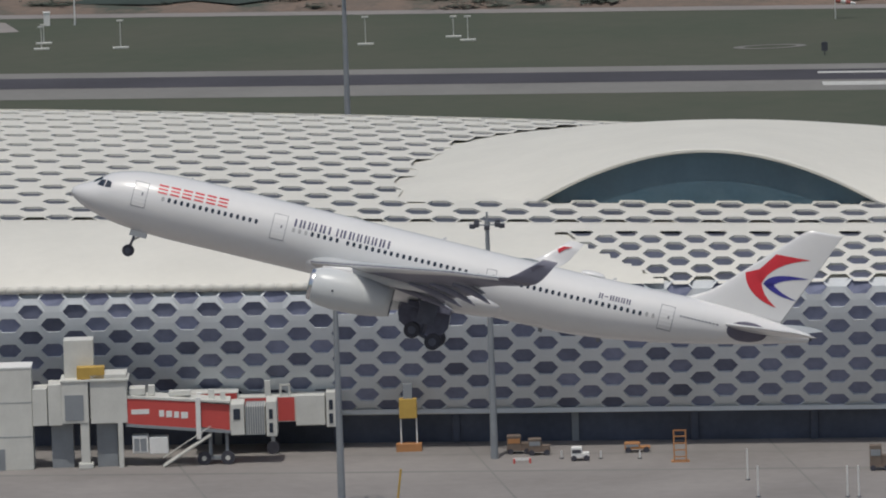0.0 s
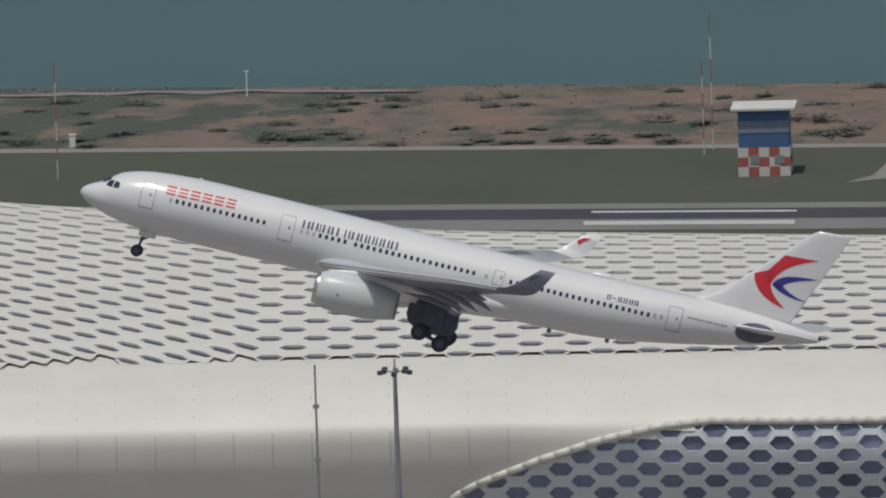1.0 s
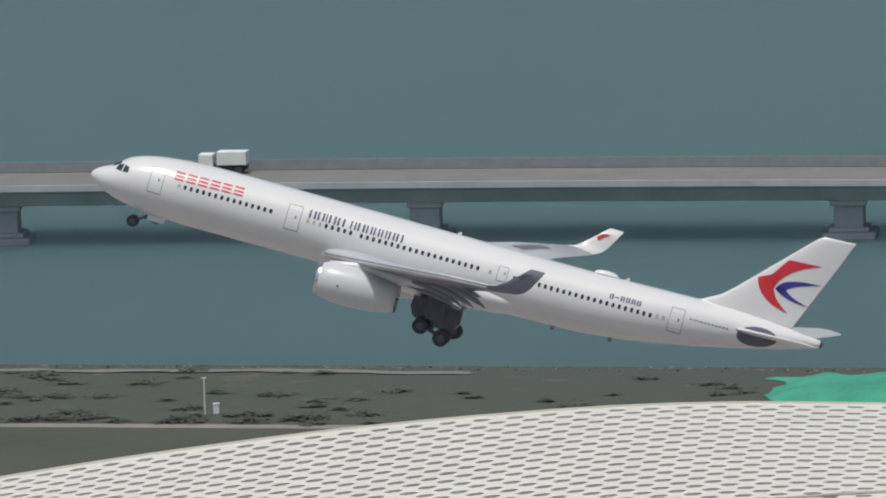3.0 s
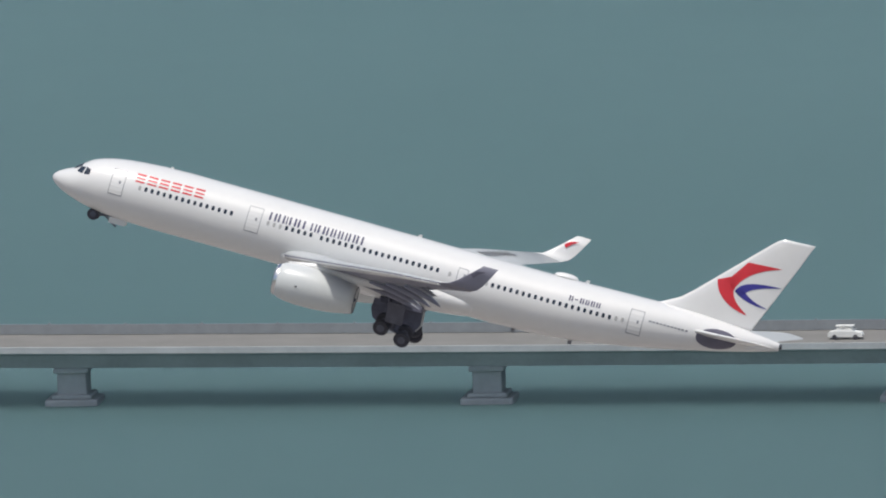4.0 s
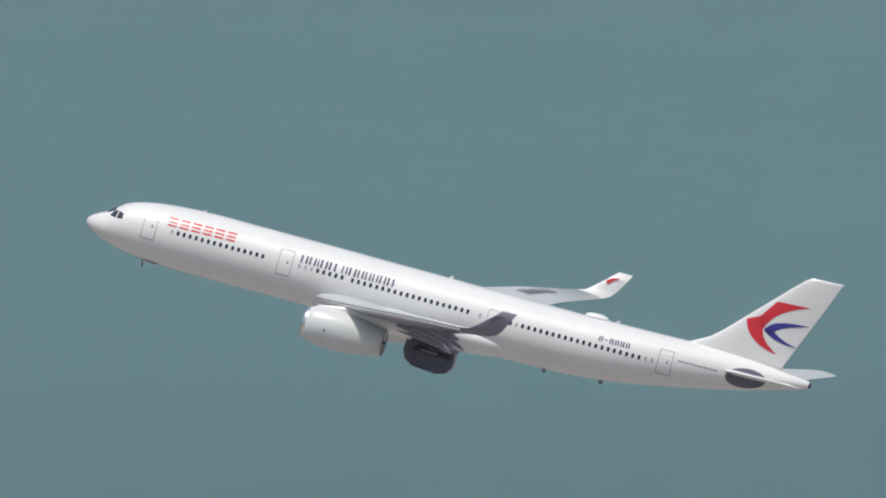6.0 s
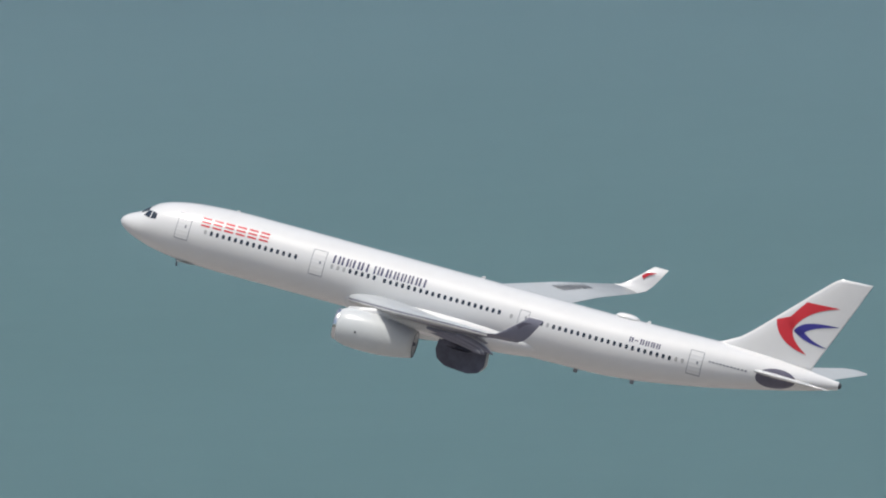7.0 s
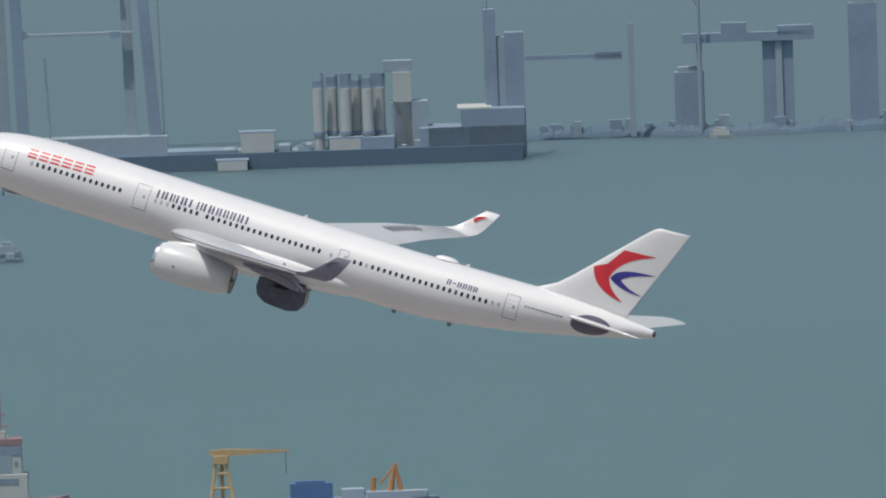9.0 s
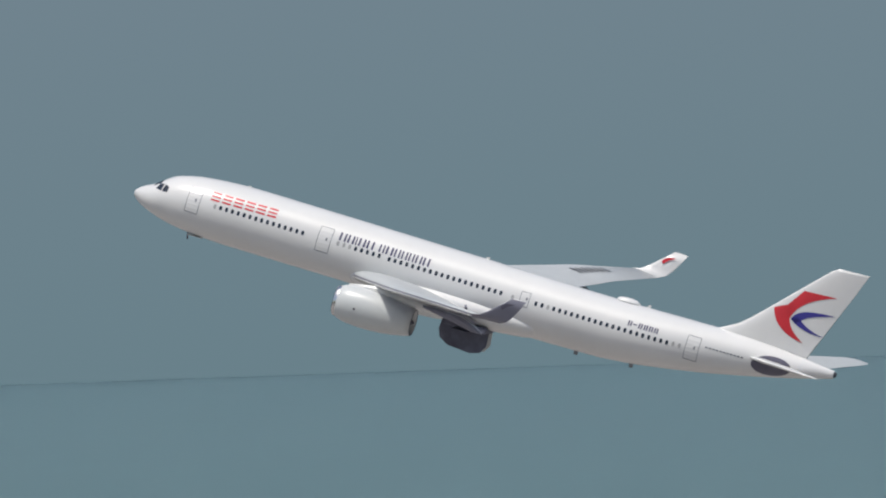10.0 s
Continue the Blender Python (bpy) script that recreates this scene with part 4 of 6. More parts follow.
def mast(p, height, heads=True, label="tall grey apron floodlight mast"):
    m = thing("floodlight_mast" if heads else "slender_mast", pose(p[0], p[1], 0, 0, 0, TURN), label, "mast", group="apron masts")
    part("shaft", tubes(((0, 0, 0), (0, 0, height), 0.40 if heads else 0.16, 0.20 if heads else 0.10), n=12), MIDGREY, m)
    if heads:
        part("head_ring", tubes(((-1.6, 0, height - 0.4), (1.6, 0, height - 0.4), 0.08), ((0, -1.2, height - 0.4), (0, 1.2, height - 0.4), 0.08), ((0, 0, height), (0, 0, height + 0.9), 0.1)), MIDGREY, m)
        for i in range(8):
            a = 2 * math.pi * i / 8
            x, y = 1.5 * math.cos(a), 1.2 * math.sin(a)
            part("lamp", boxes((x - 0.28, x + 0.28, y - 0.2, y + 0.2, height - 0.75 + 0.25 * (i % 2), height - 0.3 + 0.25 * (i % 2)), bevel=0.05), DARK, m, "dark lamp housing")
    else:
        for k in (0.35, 0.6, 0.82):
            part("fitting", boxes((-0.3, 0.3, -0.2, 0.2, height * k, height * k + 0.4)), MIDGREY, m)
    return m


mast((85.6, 2222.7, 0.0), 27.0)
mast((102.3, 2251.6, 0), 24.3)
mast((-5.3, 2262.6, -0.0), 24.6)
mast((-51.6, 2242.5, 0.0), 24.6)
mast((-13.4, 2264.3, 0.0), 24.9, heads=False, label="slender grey pole with small fittings")
mast((96.0, 2439.2, 0.0), 24.0, label="tall grey mast behind the terminal roof")

bridge_at = (60.7, 2255.6, 0.0)
jet = thing("boarding_bridge", pose(bridge_at[0], bridge_at[1], 0, 0, 0, TURN), "pale grey boarding bridge with red advert panels, parked empty", "jet bridge")
part("fixed_tunnel", boxes((-4.8, -3.3, 0, 3, 4.5, 8.3), (-3.2, -1.8, -0.1, 3.1, 4.5, 8.7), bevel=0.06), PALEGREY, jet)
rot = part("rotunda", boxes((-1.8, 0.9, -0.3, 3.4, 4.7, 8.9), (1.1, 4.8, -0.2, 3.2, 4.6, 9.6), (-1.9, 5.0, -0.4, 3.5, 8.9, 9.15), bevel=0.05), PALEGREY, jet, "pale rotunda cabin")
part("rotunda_window", boxes((-1.5, 0.4, -0.36, -0.28, 5.0, 7.6)), MIDGREY, rot)
part("lift_tower", boxes((-1.5, 1.5, 1.0, 3.4, 9.1, 13.0), bevel=0.05), PALEGREY, jet, "pale rooftop tower")
part("rooftop_unit", boxes((-0.2, 2.6, -0.2, 1.0, 9.15, 10.4), bevel=0.05), YELLOW, jet, "ochre rooftop unit")
for x0, x1 in ((0.0, 0.9), (3.8, 4.3)):
    part("column", boxes((x0, x1, -0.2, 0.6, 0, 4.7), bevel=0.05), PALEGREY, jet)
part("column_foot", boxes((-0.3, 1.2, -0.4, 0.8, 0, 0.6), bevel=0.1), PALEGREY, jet)
part("service_core", boxes((1.6, 3.7, 0.8, 3.0, 0, 4.6), (-3.0, -0.8, 1.0, 3.0, 0, 4.5)), MIDGREY, jet, "grey service core")


def tunnel(name, x0, x1, z0a, z1a, z0b, z1b, y0, y1, mat):
    v = [(x0, y0, z0a), (x1, y0, z0b), (x1, y1, z0b), (x0, y1, z0a), (x0, y0, z1a), (x1, y0, z1b), (x1, y1, z1b), (x0, y1, z1a)]
    return solid(name, v, [(3, 2, 1, 0), (4, 5, 6, 7), (0, 1, 5, 4), (1, 2, 6, 5), (2, 3, 7, 6), (3, 0, 4, 7)], mat, jet)


tn = tunnel("outer_tunnel", 4.6, 11.9, 4.5, 7.1, 3.7, 6.5, 0, 3, PALEGREY)
panel = tunnel("advert_panel", 4.7, 11.8, 4.52, 7.08, 3.72, 6.5, -0.03, 0.0, REDSIGN)
panel["label"] = "red advert panel"
for i, (x0, x1) in enumerate(((5.2, 7.0), (8.0, 8.5), (8.7, 9.3), (9.5, 10.0), (10.2, 10.9))):
    zc = 5.75 - 0.11 * (x0 - 5)
    part("advert_bar", boxes((x0, x1, -0.06, -0.03, zc - 0.3, zc + 0.35 - (0.15 if i == 0 else 0))), WHITE, tn, "white bar of the advert's lettering")
tn2 = tunnel("inner_tunnel", 11.9, 15.2, 3.9, 6.4, 3.5, 6.1, 0.2, 2.8, PALEGREY)
panel = tunnel("advert_panel", 12.2, 15.1, 3.9, 6.38, 3.52, 6.1, 0.17, 0.2, REDSIGN)
panel["label"] = "red advert panel"
tunnel("tunnel_roof", 4.6, 15.2, 7.1, 7.35, 6.3, 6.5, -0.1, 3.1, PALEGREY)
tunnel("tunnel_floor", 4.6, 15.2, 4.2, 4.5, 3.2, 3.5, -0.1, 3.1, MIDGREY)
split("portal_post", ((11.7, 12.2, -0.25, 0.05, 2.7, 7.0), (11.7, 12.2, 3.0, 3.3, 2.7, 7.0)), WHITE, jet)
split("roof_equipment", ((5.0, 6.6, 0.5, 2.5, 7.3, 8.0), (6.9, 7.6, 0.8, 1.6, 7.2, 8.2), (13.0, 13.6, 0.8, 1.4, 6.5, 7.6), (9.0, 11.2, 1.0, 2.2, 7.0, 7.5), (14.2, 14.7, 1, 1.5, 6.3, 7.3)), PALEGREY, jet)
cab = part("cab", boxes((15.2, 16.6, -0.2, 3.2, 3.0, 6.2), (16.7, 18.7, -0.1, 3.1, 3.0, 5.9), (18.8, 19.9, -0.3, 3.3, 2.8, 6.4), bevel=0.08), PALEGREY, jet, "pale cab with a ribbed canopy")
split("cab_window", ((15.5, 16.2, -0.26, -0.2, 4.6, 5.7), (19.1, 19.5, -0.36, -0.3, 3.2, 4.2), (19.1, 19.5, -0.36, -0.3, 4.6, 5.6)), GLASS, cab, bevel=0.02)
part("canopy", boxes(*[(16.75 + 0.24 * i, 16.9 + 0.24 * i, -0.22, 3.2, 3.0, 5.95) for i in range(8)]), MIDGREY, cab, "grey-green folding canopy")
jet2 = thing("boarding_bridge", pose(bridge_at[0] + 0.4, bridge_at[1] + 5.5, 0, 0, 0, TURN), "second red and grey boarding bridge parked behind", "jet bridge")
part("outer_tunnel", boxes((11.0, 15.8, 0, 3, 3.6, 6.5)), PALEGREY, jet2)
part("advert_panel", boxes((11.1, 15.7, -0.03, 0, 3.7, 6.4)), REDSIGN, jet2, "red advert panel")
part("inner_tunnel", boxes((15.8, 21.6, 0.2, 2.8, 3.3, 5.9)), PALEGREY, jet2)
part("advert_panel", boxes((15.9, 21.5, 0.17, 0.2, 3.4, 5.8)), REDSIGN, jet2, "red advert panel")
part("cab", boxes((21.6, 24.6, -0.1, 3.1, 2.9, 6.0), (24.7, 25.8, -0.3, 3.3, 2.7, 6.3), bevel=0.08), PALEGREY, jet2)
split("cab_window", ((25.0, 25.4, -0.36, -0.3, 3.1, 4.1), (25.0, 25.4, -0.36, -0.3, 4.5, 5.5)), GLASS, jet2, bevel=0.02)
split("roof_equipment", ((18.5, 19.1, 0.5, 1.1, 5.9, 7.5), (20.0, 20.2, 0.5, 1.1, 5.9, 7.1), (20.9, 21.1, 0.5, 1.1, 5.9, 7.1), (20.0, 21.1, 0.5, 0.7, 6.9, 7.1)), PALEGREY, jet2, bevel=0.03)
part("drive_leg", boxes((19.0, 19.4, 0.6, 1.0, 0.6, 4.0), (19.0, 19.4, 2.0, 2.4, 0.6, 4.0)), MIDGREY, jet2)
for dy in (0.2, 2.6):
    part("drive_wheel", tubes(((19.2, dy, 0.65), (19.2, dy + 0.4, 0.65), 0.65), n=16), RUBBER, jet2)
part("drive_leg", boxes((12.9, 13.2, 0.4, 0.7, 0.6, 4.0), (14.6, 14.9, 0.4, 0.7, 0.6, 3.4), (12.2, 15.2, 0.3, 0.8, 0.5, 0.9), (12.9, 13.2, 2.4, 2.7, 0.6, 4.0)), MIDGREY, jet)
for x in (12.4, 14.8):
    part("drive_wheel", tubes(((x, 0.0, 0.7), (x, 0.45, 0.7), 0.7), n=16), RUBBER, jet)
    part("wheel_hub", tubes(((x, -0.04, 0.7), (x, 0.2, 0.7), 0.25), n=12), PALEGREY, jet)
st = part("stair", tubes(((8.3, -0.6, 0.1), (13.2, -0.6, 3.2), 0.12), ((8.3, 0.3, 0.1), (13.2, 0.3, 3.2), 0.12), ((8.3, -0.6, 1.0), (13.2, -0.6, 4.1), 0.05), n=6), PALEGREY, jet, "pale service stair")
for i in range(12):
    part("tread", boxes((8.45 + 0.4 * i, 8.75 + 0.4 * i, -0.6, 0.3, 0.2 + 0.255 * i, 0.26 + 0.255 * i)), PALEGREY, st)
part("air_unit", boxes((5.2, 6.8, 0.2, 1.6, 1.4, 3.2), (6.9, 8.8, 0.1, 1.7, 1.3, 3.0), bevel=0.05), WHITE, jet, "white under-slung air unit")
part("air_unit_grille", boxes((5.35, 5.9, 0.14, 0.2, 1.6, 2.9), (6.0, 6.6, 0.14, 0.2, 1.6, 2.9)), MIDGREY, jet)

p = (54.0, 2256.2, 0.0)
tw = thing("stair_tower", pose(p[0], p[1], 0, 0, 0, TURN), "tall pale panelled service tower on the apron", "tower")
part("body", boxes((-2.0, 1.9, 0, 3.5, 0, 10.4), bevel=0.06), PALEGREY, tw)
part("cap", boxes((-2.05, 1.95, -0.05, 3.55, 10.4, 10.55)), WHITE, tw)
part("door", boxes((-1.9, -1.0, -0.06, 0.0, 0, 2.2)), MIDGREY, tw)
part("panel_joint", boxes((-2.0, 1.9, -0.03, 0.0, 3.4, 3.46), (-2.0, 1.9, -0.03, 0.0, 6.9, 6.96)), MIDGREY, tw)
p = (51.2, 2255.3, 0.0)
verts = []
for i in range(15):
    a = i / 14
    x, z = -6.6 + 7.0 * a, 3.9 - 0.7 * a - 1.9 * max(0, a - 0.35) ** 1.5
    w = 0.25 + 0.9 * a
    verts += [(x, -1.5, z), (x, 1.5, z), (x, 1.5, z - w * 0.5), (x, -1.5, z - w * 0.5)]
sc = thing("curved_canopy", pose(p[0], p[1], 0, 0, 0, TURN), "white swept canopy beside the service tower", "canopy")
solid("roof", verts, grid_faces(15, 4, True) + [(0, 1, 2, 3), (59, 58, 57, 56)], WHITE, sc, smooth=True)
part("post", boxes((-1.0, -0.4, -0.3, 0.3, 0, 2.6), bevel=0.05), WHITE, sc)

yb = thing("equipment_stand", pose(94.0, 2258.6, 0, 0, 0, TURN), "yellow equipment box on a steel stand", "stand")
part("box", boxes((-0.9, 0.9, -0.5, 0.5, 3.4, 5.4), bevel=0.06), YELLOW, yb)
part("mount", boxes((-0.45, 0.45, -0.3, 0.3, 5.4, 6.9)), MIDGREY, yb)
for x in (-0.85, 0.75):
    part("leg", boxes((x, x + 0.14, -0.1, 0.1, 0, 3.4)), WHITE, yb)
part("base_crate", boxes((-1.3, 1.3, -0.6, 0.6, 0, 0.8), bevel=0.04), ORANGE, yb)
of = thing("orange_frame", pose(120.7, 2245.0, 0, 0, 0, TURN), "orange steel step frame on the apron", "frame")
for x in (-0.65, 0.55):
    part("upright", boxes((x, x + 0.13, -0.4, -0.28, 0, 3.3), (x, x + 0.13, 0.28, 0.4, 0, 2.6)), ORANGE, of)
for z in (0.5, 1.2, 1.9, 2.6, 3.2):
    part("rung", boxes((-0.65, 0.68, -0.38, -0.3, z, z + 0.12)), ORANGE, of)
part("foot", boxes((-0.9, 0.95, -0.5, 0.5, 0, 0.15)), ORANGE, of)


def cart(p, label, mats, w=1.8, h=1.4):
    c = thing("ground_equipment", pose(p[0], p[1], 0, 0, 0, TURN), label, "ground equipment", group="apron equipment")
    part("body", boxes((-w / 2, w * 0.1, -0.6, 0.6, 0.35, h), (w * 0.1, w / 2, -0.5, 0.5, 0.35, h * 0.6), bevel=0.06), mats[0], c)
    part("cover", boxes((-w * 0.45, w * 0.05, -0.62, 0.62, h * 0.6, h * 0.85)), mats[1], c)
    for x in (-w * 0.35, w * 0.35):
        part("wheel", tubes(((x, -0.62, 0.3), (x, 0.62, 0.3), 0.3), n=12), RUBBER, c)


cart((110.8, 2248.3, 0.0), "white and dark tow cart on the apron", (WHITE, DARK))
cart((106.9, 2252.9, 0.0), "brown baggage cart on the apron", (DIRT, MIDGREY), 2.2, 1.7)
cart((104.9, 2254.2, 0.0), "rusty baggage cart on the apron", (DIRT, ORANGE), 2.4, 1.9)
cart((116.8, 2252.3, 0.0), "orange equipment cart on the apron", (ORANGE, MIDGREY), 2.6, 1.0)
cart((140.2, 2234.8, 0.0), "dark red service cart on the apron", (DIRT, MIDGREY), 2.0, 2.6)
cart((27.7, 2268.9, 0.0), "pale low trailer on the apron", (PALEGREY, MIDGREY), 4.6, 1.2)
bar = thing("barrier", pose(*(104.9, 2248.0, -0.0)[:2], 0, 0, 0, TURN), "red and white apron barrier", "barrier")
part("rail", boxes((-0.9, 0.9, -0.05, 0.05, 0.3, 0.55)), WHITE, bar)
part("foot", boxes((-0.9, -0.7, -0.3, 0.3, 0, 0.5), (0.7, 0.9, -0.3, 0.3, 0, 0.5)), REDSIGN, bar)
for x, y, z in ((126.7, 2231.8, 0.0), (127.1, 2221.1, 0.0), (135.9, 2218.9, 0.0), (137.0, 2218.6, 0.0), (109.0, 2249.9, 0.0), (112.9, 2248.9, 0.0), (116.8, 2247.9, 0.0)):
    b = thing("marker_post", pose(x, y, 0), "thin white apron marker post", "post", group="apron posts")
    part("pole", tubes(((0, 0, 0), (0, 0, 3.2 if y < 2236 else 0.8), 0.08), n=8), WHITE, b)
    part("base", tubes(((0, 0, 0), (0, 0, 0.1), 0.25), n=10), DARK, b)
b = thing("yellow_post", pose(*(91.3, 2226.5, 0.0)), "leaning yellow apron pole", "post")
part("pole", tubes(((0, 0, 0), (0.45, 0, 3.4), 0.11), n=8), YELLOW, b)
for i in range(6):
    strip_x = 20 + 30 * i
    tagged(solid("apron_joint", [(strip_x, 2150, 0.026), (strip_x + 0.25, 2150, 0.026), (strip_x - 10, 2262, 0.026), (strip_x - 10.25, 2262, 0.026)], [(0, 1, 2, 3)], SHOULDER), "sealed joint in the apron concrete", "joint", kind="structure")
for e, m in ((2262.5, ASPHALT), (2273.5, WHITE)):
    strip("apron_line", e, e + (0.9 if m is ASPHALT else 0.35), -300, 300, 0.03, SHOULDER, "long sealed line on the apron", category="marking")

# ---- airfield things ----
hut = thing("airfield_hut", pose(37.3, 2566.5, 0, 0, 0, TURN), "blue cabin on a red and white chequered base", "hut")
for i in range(5):
    for j in range(3):
        part("chequer", boxes((-3.0 + 1.2 * i, -1.8 + 1.2 * i, -2.6, 2.6, 1.1 * j, 1.1 * j + 1.1)), HAZERED if (i + j) % 2 else PALEGREY, hut)
split("base_window", ((-1.6, -0.5, -2.66, -2.6, 1.4, 2.4), (1.2, 2.3, -2.66, -2.6, 1.4, 2.4)), MIDGREY, hut, bevel=0.02)
part("cabin", boxes((-2.9, 2.9, -2.5, 2.5, 3.3, 7.6), bevel=0.06), BLUEPAINT, hut)
part("cabin_band", boxes((-2.95, 2.95, -2.55, 2.55, 5.0, 6.4)), HULL, hut, "dark blue window band")
part("roof", boxes((-3.7, 3.7, -3.2, 3.2, 7.6, 7.95), bevel=0.08), PALEGREY, hut)
for p, h in (((65.9, 2556.4, 0.0), 2.6), ((74.9, 2555.0, -0.0), 3.2), ((102.7, 2550.1, 0.0), 3.2), ((112.9, 2553.4, 0.0), 2.4), ((114.4, 2550.2, 0.0), 2.8), ((66.3, 2560.9, -0.0), 2.2)):
    b = thing("airfield_sensor", pose(p[0], p[1], 0), "small white weather sensor mast on the grass", "mast", group="airfield sensors")
    part("mast", tubes(((0, 0, 0), (0, 0, h), 0.06), n=6), PALEGREY, b)
    part("head", boxes((-0.38, 0.38, -0.1, 0.1, h - 0.1, h + 0.08), bevel=0.03), PALEGREY, b)
    part("base", boxes((-0.9, 0.9, -0.25, 0.25, 0, 0.18), bevel=0.03), PALEGREY, b)
for p, h, r in (((31.6, 2586.2, 0.0), 16, 0), ((-44.1, 2580.5, 0.0), 13.5, 0), ((30.5, 2582.7, 0.0), 11, 0)):
    b = thing("lattice_mast", pose(p[0], p[1], 0), "slim red and white banded lattice mast", "mast", group="lattice masts")
    for k in range(6):
        part("band", tubes(((0, 0, h * k / 6), (0, 0, h * (k + 1) / 6), 0.08), n=6), HAZERED if k % 2 else PALEGREY, b)
for p, h in (((-66.1, 2651.4, 0.0), 6.2), ((-93.8, 2657.6, 0.0), 3.2), ((-122.1, 2678.1, 0.0), 4.6), ((-307.9, 2657.3, 0.0), 4.8), ((-255.1, 2651.7, 0.0), 4.8), ((70.3, 2575.2, 0.0), 4.5), ((-22.5, 2641.8, 0.0), 3.5)):
    b = thing("shore_pole", pose(p[0], p[1], 0), "thin white pole by the shore road", "post", group="shore poles")
    part("pole", tubes(((0, 0, 0), (0, 0, h), 0.12, 0.07), n=6), WHITE, b)
    part("arm", boxes((-0.3, 0.3, -0.06, 0.06, h - 0.1, h + 0.05)), WHITE, b)
for p in ((67.1, 2575.6, 0.0), (-42.7, 2606.3, 0.0), (-253.8, 2652.5, 0.0)):
    b = thing("shore_cabinet", pose(p[0], p[1], 0), "small white cabinet by the shore road", "cabinet", group="shore cabinets")
    part("body", boxes((-0.35, 0.35, -0.3, 0.3, 0, 1.5), bevel=0.04), WHITE, b)
    part("lid", boxes((-0.42, 0.42, -0.36, 0.36, 1.5, 1.6)), WHITE, b)

c = (148.0, 2535.7, 0.0)
verts = [(c[0] + r * 4.2 * math.cos(a), c[1] + r * 1.6 * math.sin(a), 0.05) for r in (0.72, 1.0) for a in (2 * math.pi * i / 28 for i in range(28))]
tagged(solid("worn_ring", verts, grid_faces(2, 28, True), SHOULDER), "pale worn ring in the airfield grass", "marking", kind="structure")
b = thing("marker_board", pose(*(153.7, 2527.3, 0.0)), "small dark marker board in the grass", "sign")
part("post", tubes(((0, 0, 0), (0, 0, 1.6), 0.07), n=6), DARK, b)
part("board", boxes((-0.35, 0.35, -0.05, 0.05, 0.5, 1.5), bevel=0.02), DARK, b)
b = thing("windsock", pose(*(156.8, 2555.9, 0.0)), "red and white windsock on a thin pole", "windsock")
part("pole", tubes(((0, 0, 0), (0, 0, 2.4), 0.06), n=6), WHITE, b)
for i in range(4):
    part("sock_band", tubes(((0.1 + 0.55 * i, 0, 2.25 - 0.14 * i), (0.65 + 0.55 * i, 0, 2.11 - 0.14 * i), 0.34 - 0.05 * i, 0.29 - 0.05 * i), n=10), WHITE if i % 2 else HAZERED, b)

# earth bank, dust nets, scrub and rubble along the shore
bxs = [-420 + 3 * i for i in range(201)]
bes = [2597.5, 2600, 2604, 2609, 2615, 2622, 2629, 2636, 2641, 2645, 2648.5]
verts = []
for x in bxs:
    for k, e in enumerate(bes):
        rise = math.sin(math.pi * min(1, k / 9.5)) ** 0.8
        grow = 0.45 if x < -45 else 0.75 + 1.5 * math.exp(-((x - 52) / 16) ** 2)
        z = 0.04 + rise * (0.05 + grow * max(0, 0.55 + noise.noise(Vector((x * 0.035, e * 0.06, 1.7))) + 0.5 * noise.noise(Vector((x * 0.16, e * 0.2, 4.1)))))
        verts.append((x, along(e, x), z))
tagged(solid("earth_bank", verts, grid_faces(201, 11), BANK, smooth=True), "heaped reddish earth bank, partly overgrown, along the sea wall", "bank", kind="structure")


def bank_z(x, e):
    k = float(np.interp(e, bes, range(11)))
    rise = math.sin(math.pi * min(1, k / 9.5)) ** 0.8
    grow = 0.45 if x < -45 else 0.75 + 1.5 * math.exp(-((x - 52) / 16) ** 2)
    return 0.04 + rise * (0.05 + grow * max(0, 0.55 + noise.noise(Vector((x * 0.035, e * 0.06, 1.7))) + 0.5 * noise.noise(Vector((x * 0.16, e * 0.2, 4.1)))))


def drape(name, x0, x1, e0, e1, lift, mat, label, ragged=2.0):
    nx, ne = 40, 10
    verts = []
    for i in range(nx):
        for j in range(ne):
            a, b = i / (nx - 1), j / (ne - 1)
            x = x0 + (x1 - x0) * a
            e = e0 + (e1 - e0) * b + ragged * noise.noise(Vector((x * 0.2, b * 3, 9)))
            edge = min(1, 6 * min(a, 1 - a, b + 0.02, 1 - b + 0.02))
            x += ragged * 1.6 * noise.noise(Vector((b * 4.3, a * 3, 3)))
            verts.append((x, along(e, x), bank_z(x, e) + 0.12 + lift * edge * (0.7 + 0.4 * noise.noise(Vector((x * 0.15, e * 0.15, 2))))))
    return tagged(solid(name, verts, grid_faces(nx, ne), mat, smooth=True), label, "net", kind="structure")


drape("dust_net", 70, 230, 2603, 2643, 0.8, NET, "dark green dust net over heaped earth", 5)
drape("dust_net", -188, -146, 2612, 2636, 2.2, NETPALE, "bright green dust net over an earth heap", 3)

for x0, x1 in ((-305, -226), (-52, -2)):
    drape("sea_wall_path", x0, x1, 2640.2, 2642.6, 0.15, SHOULDER, "pale worn path on top of the sea wall", 0.5)

rng = random.Random(5)
sv, sf = [], []
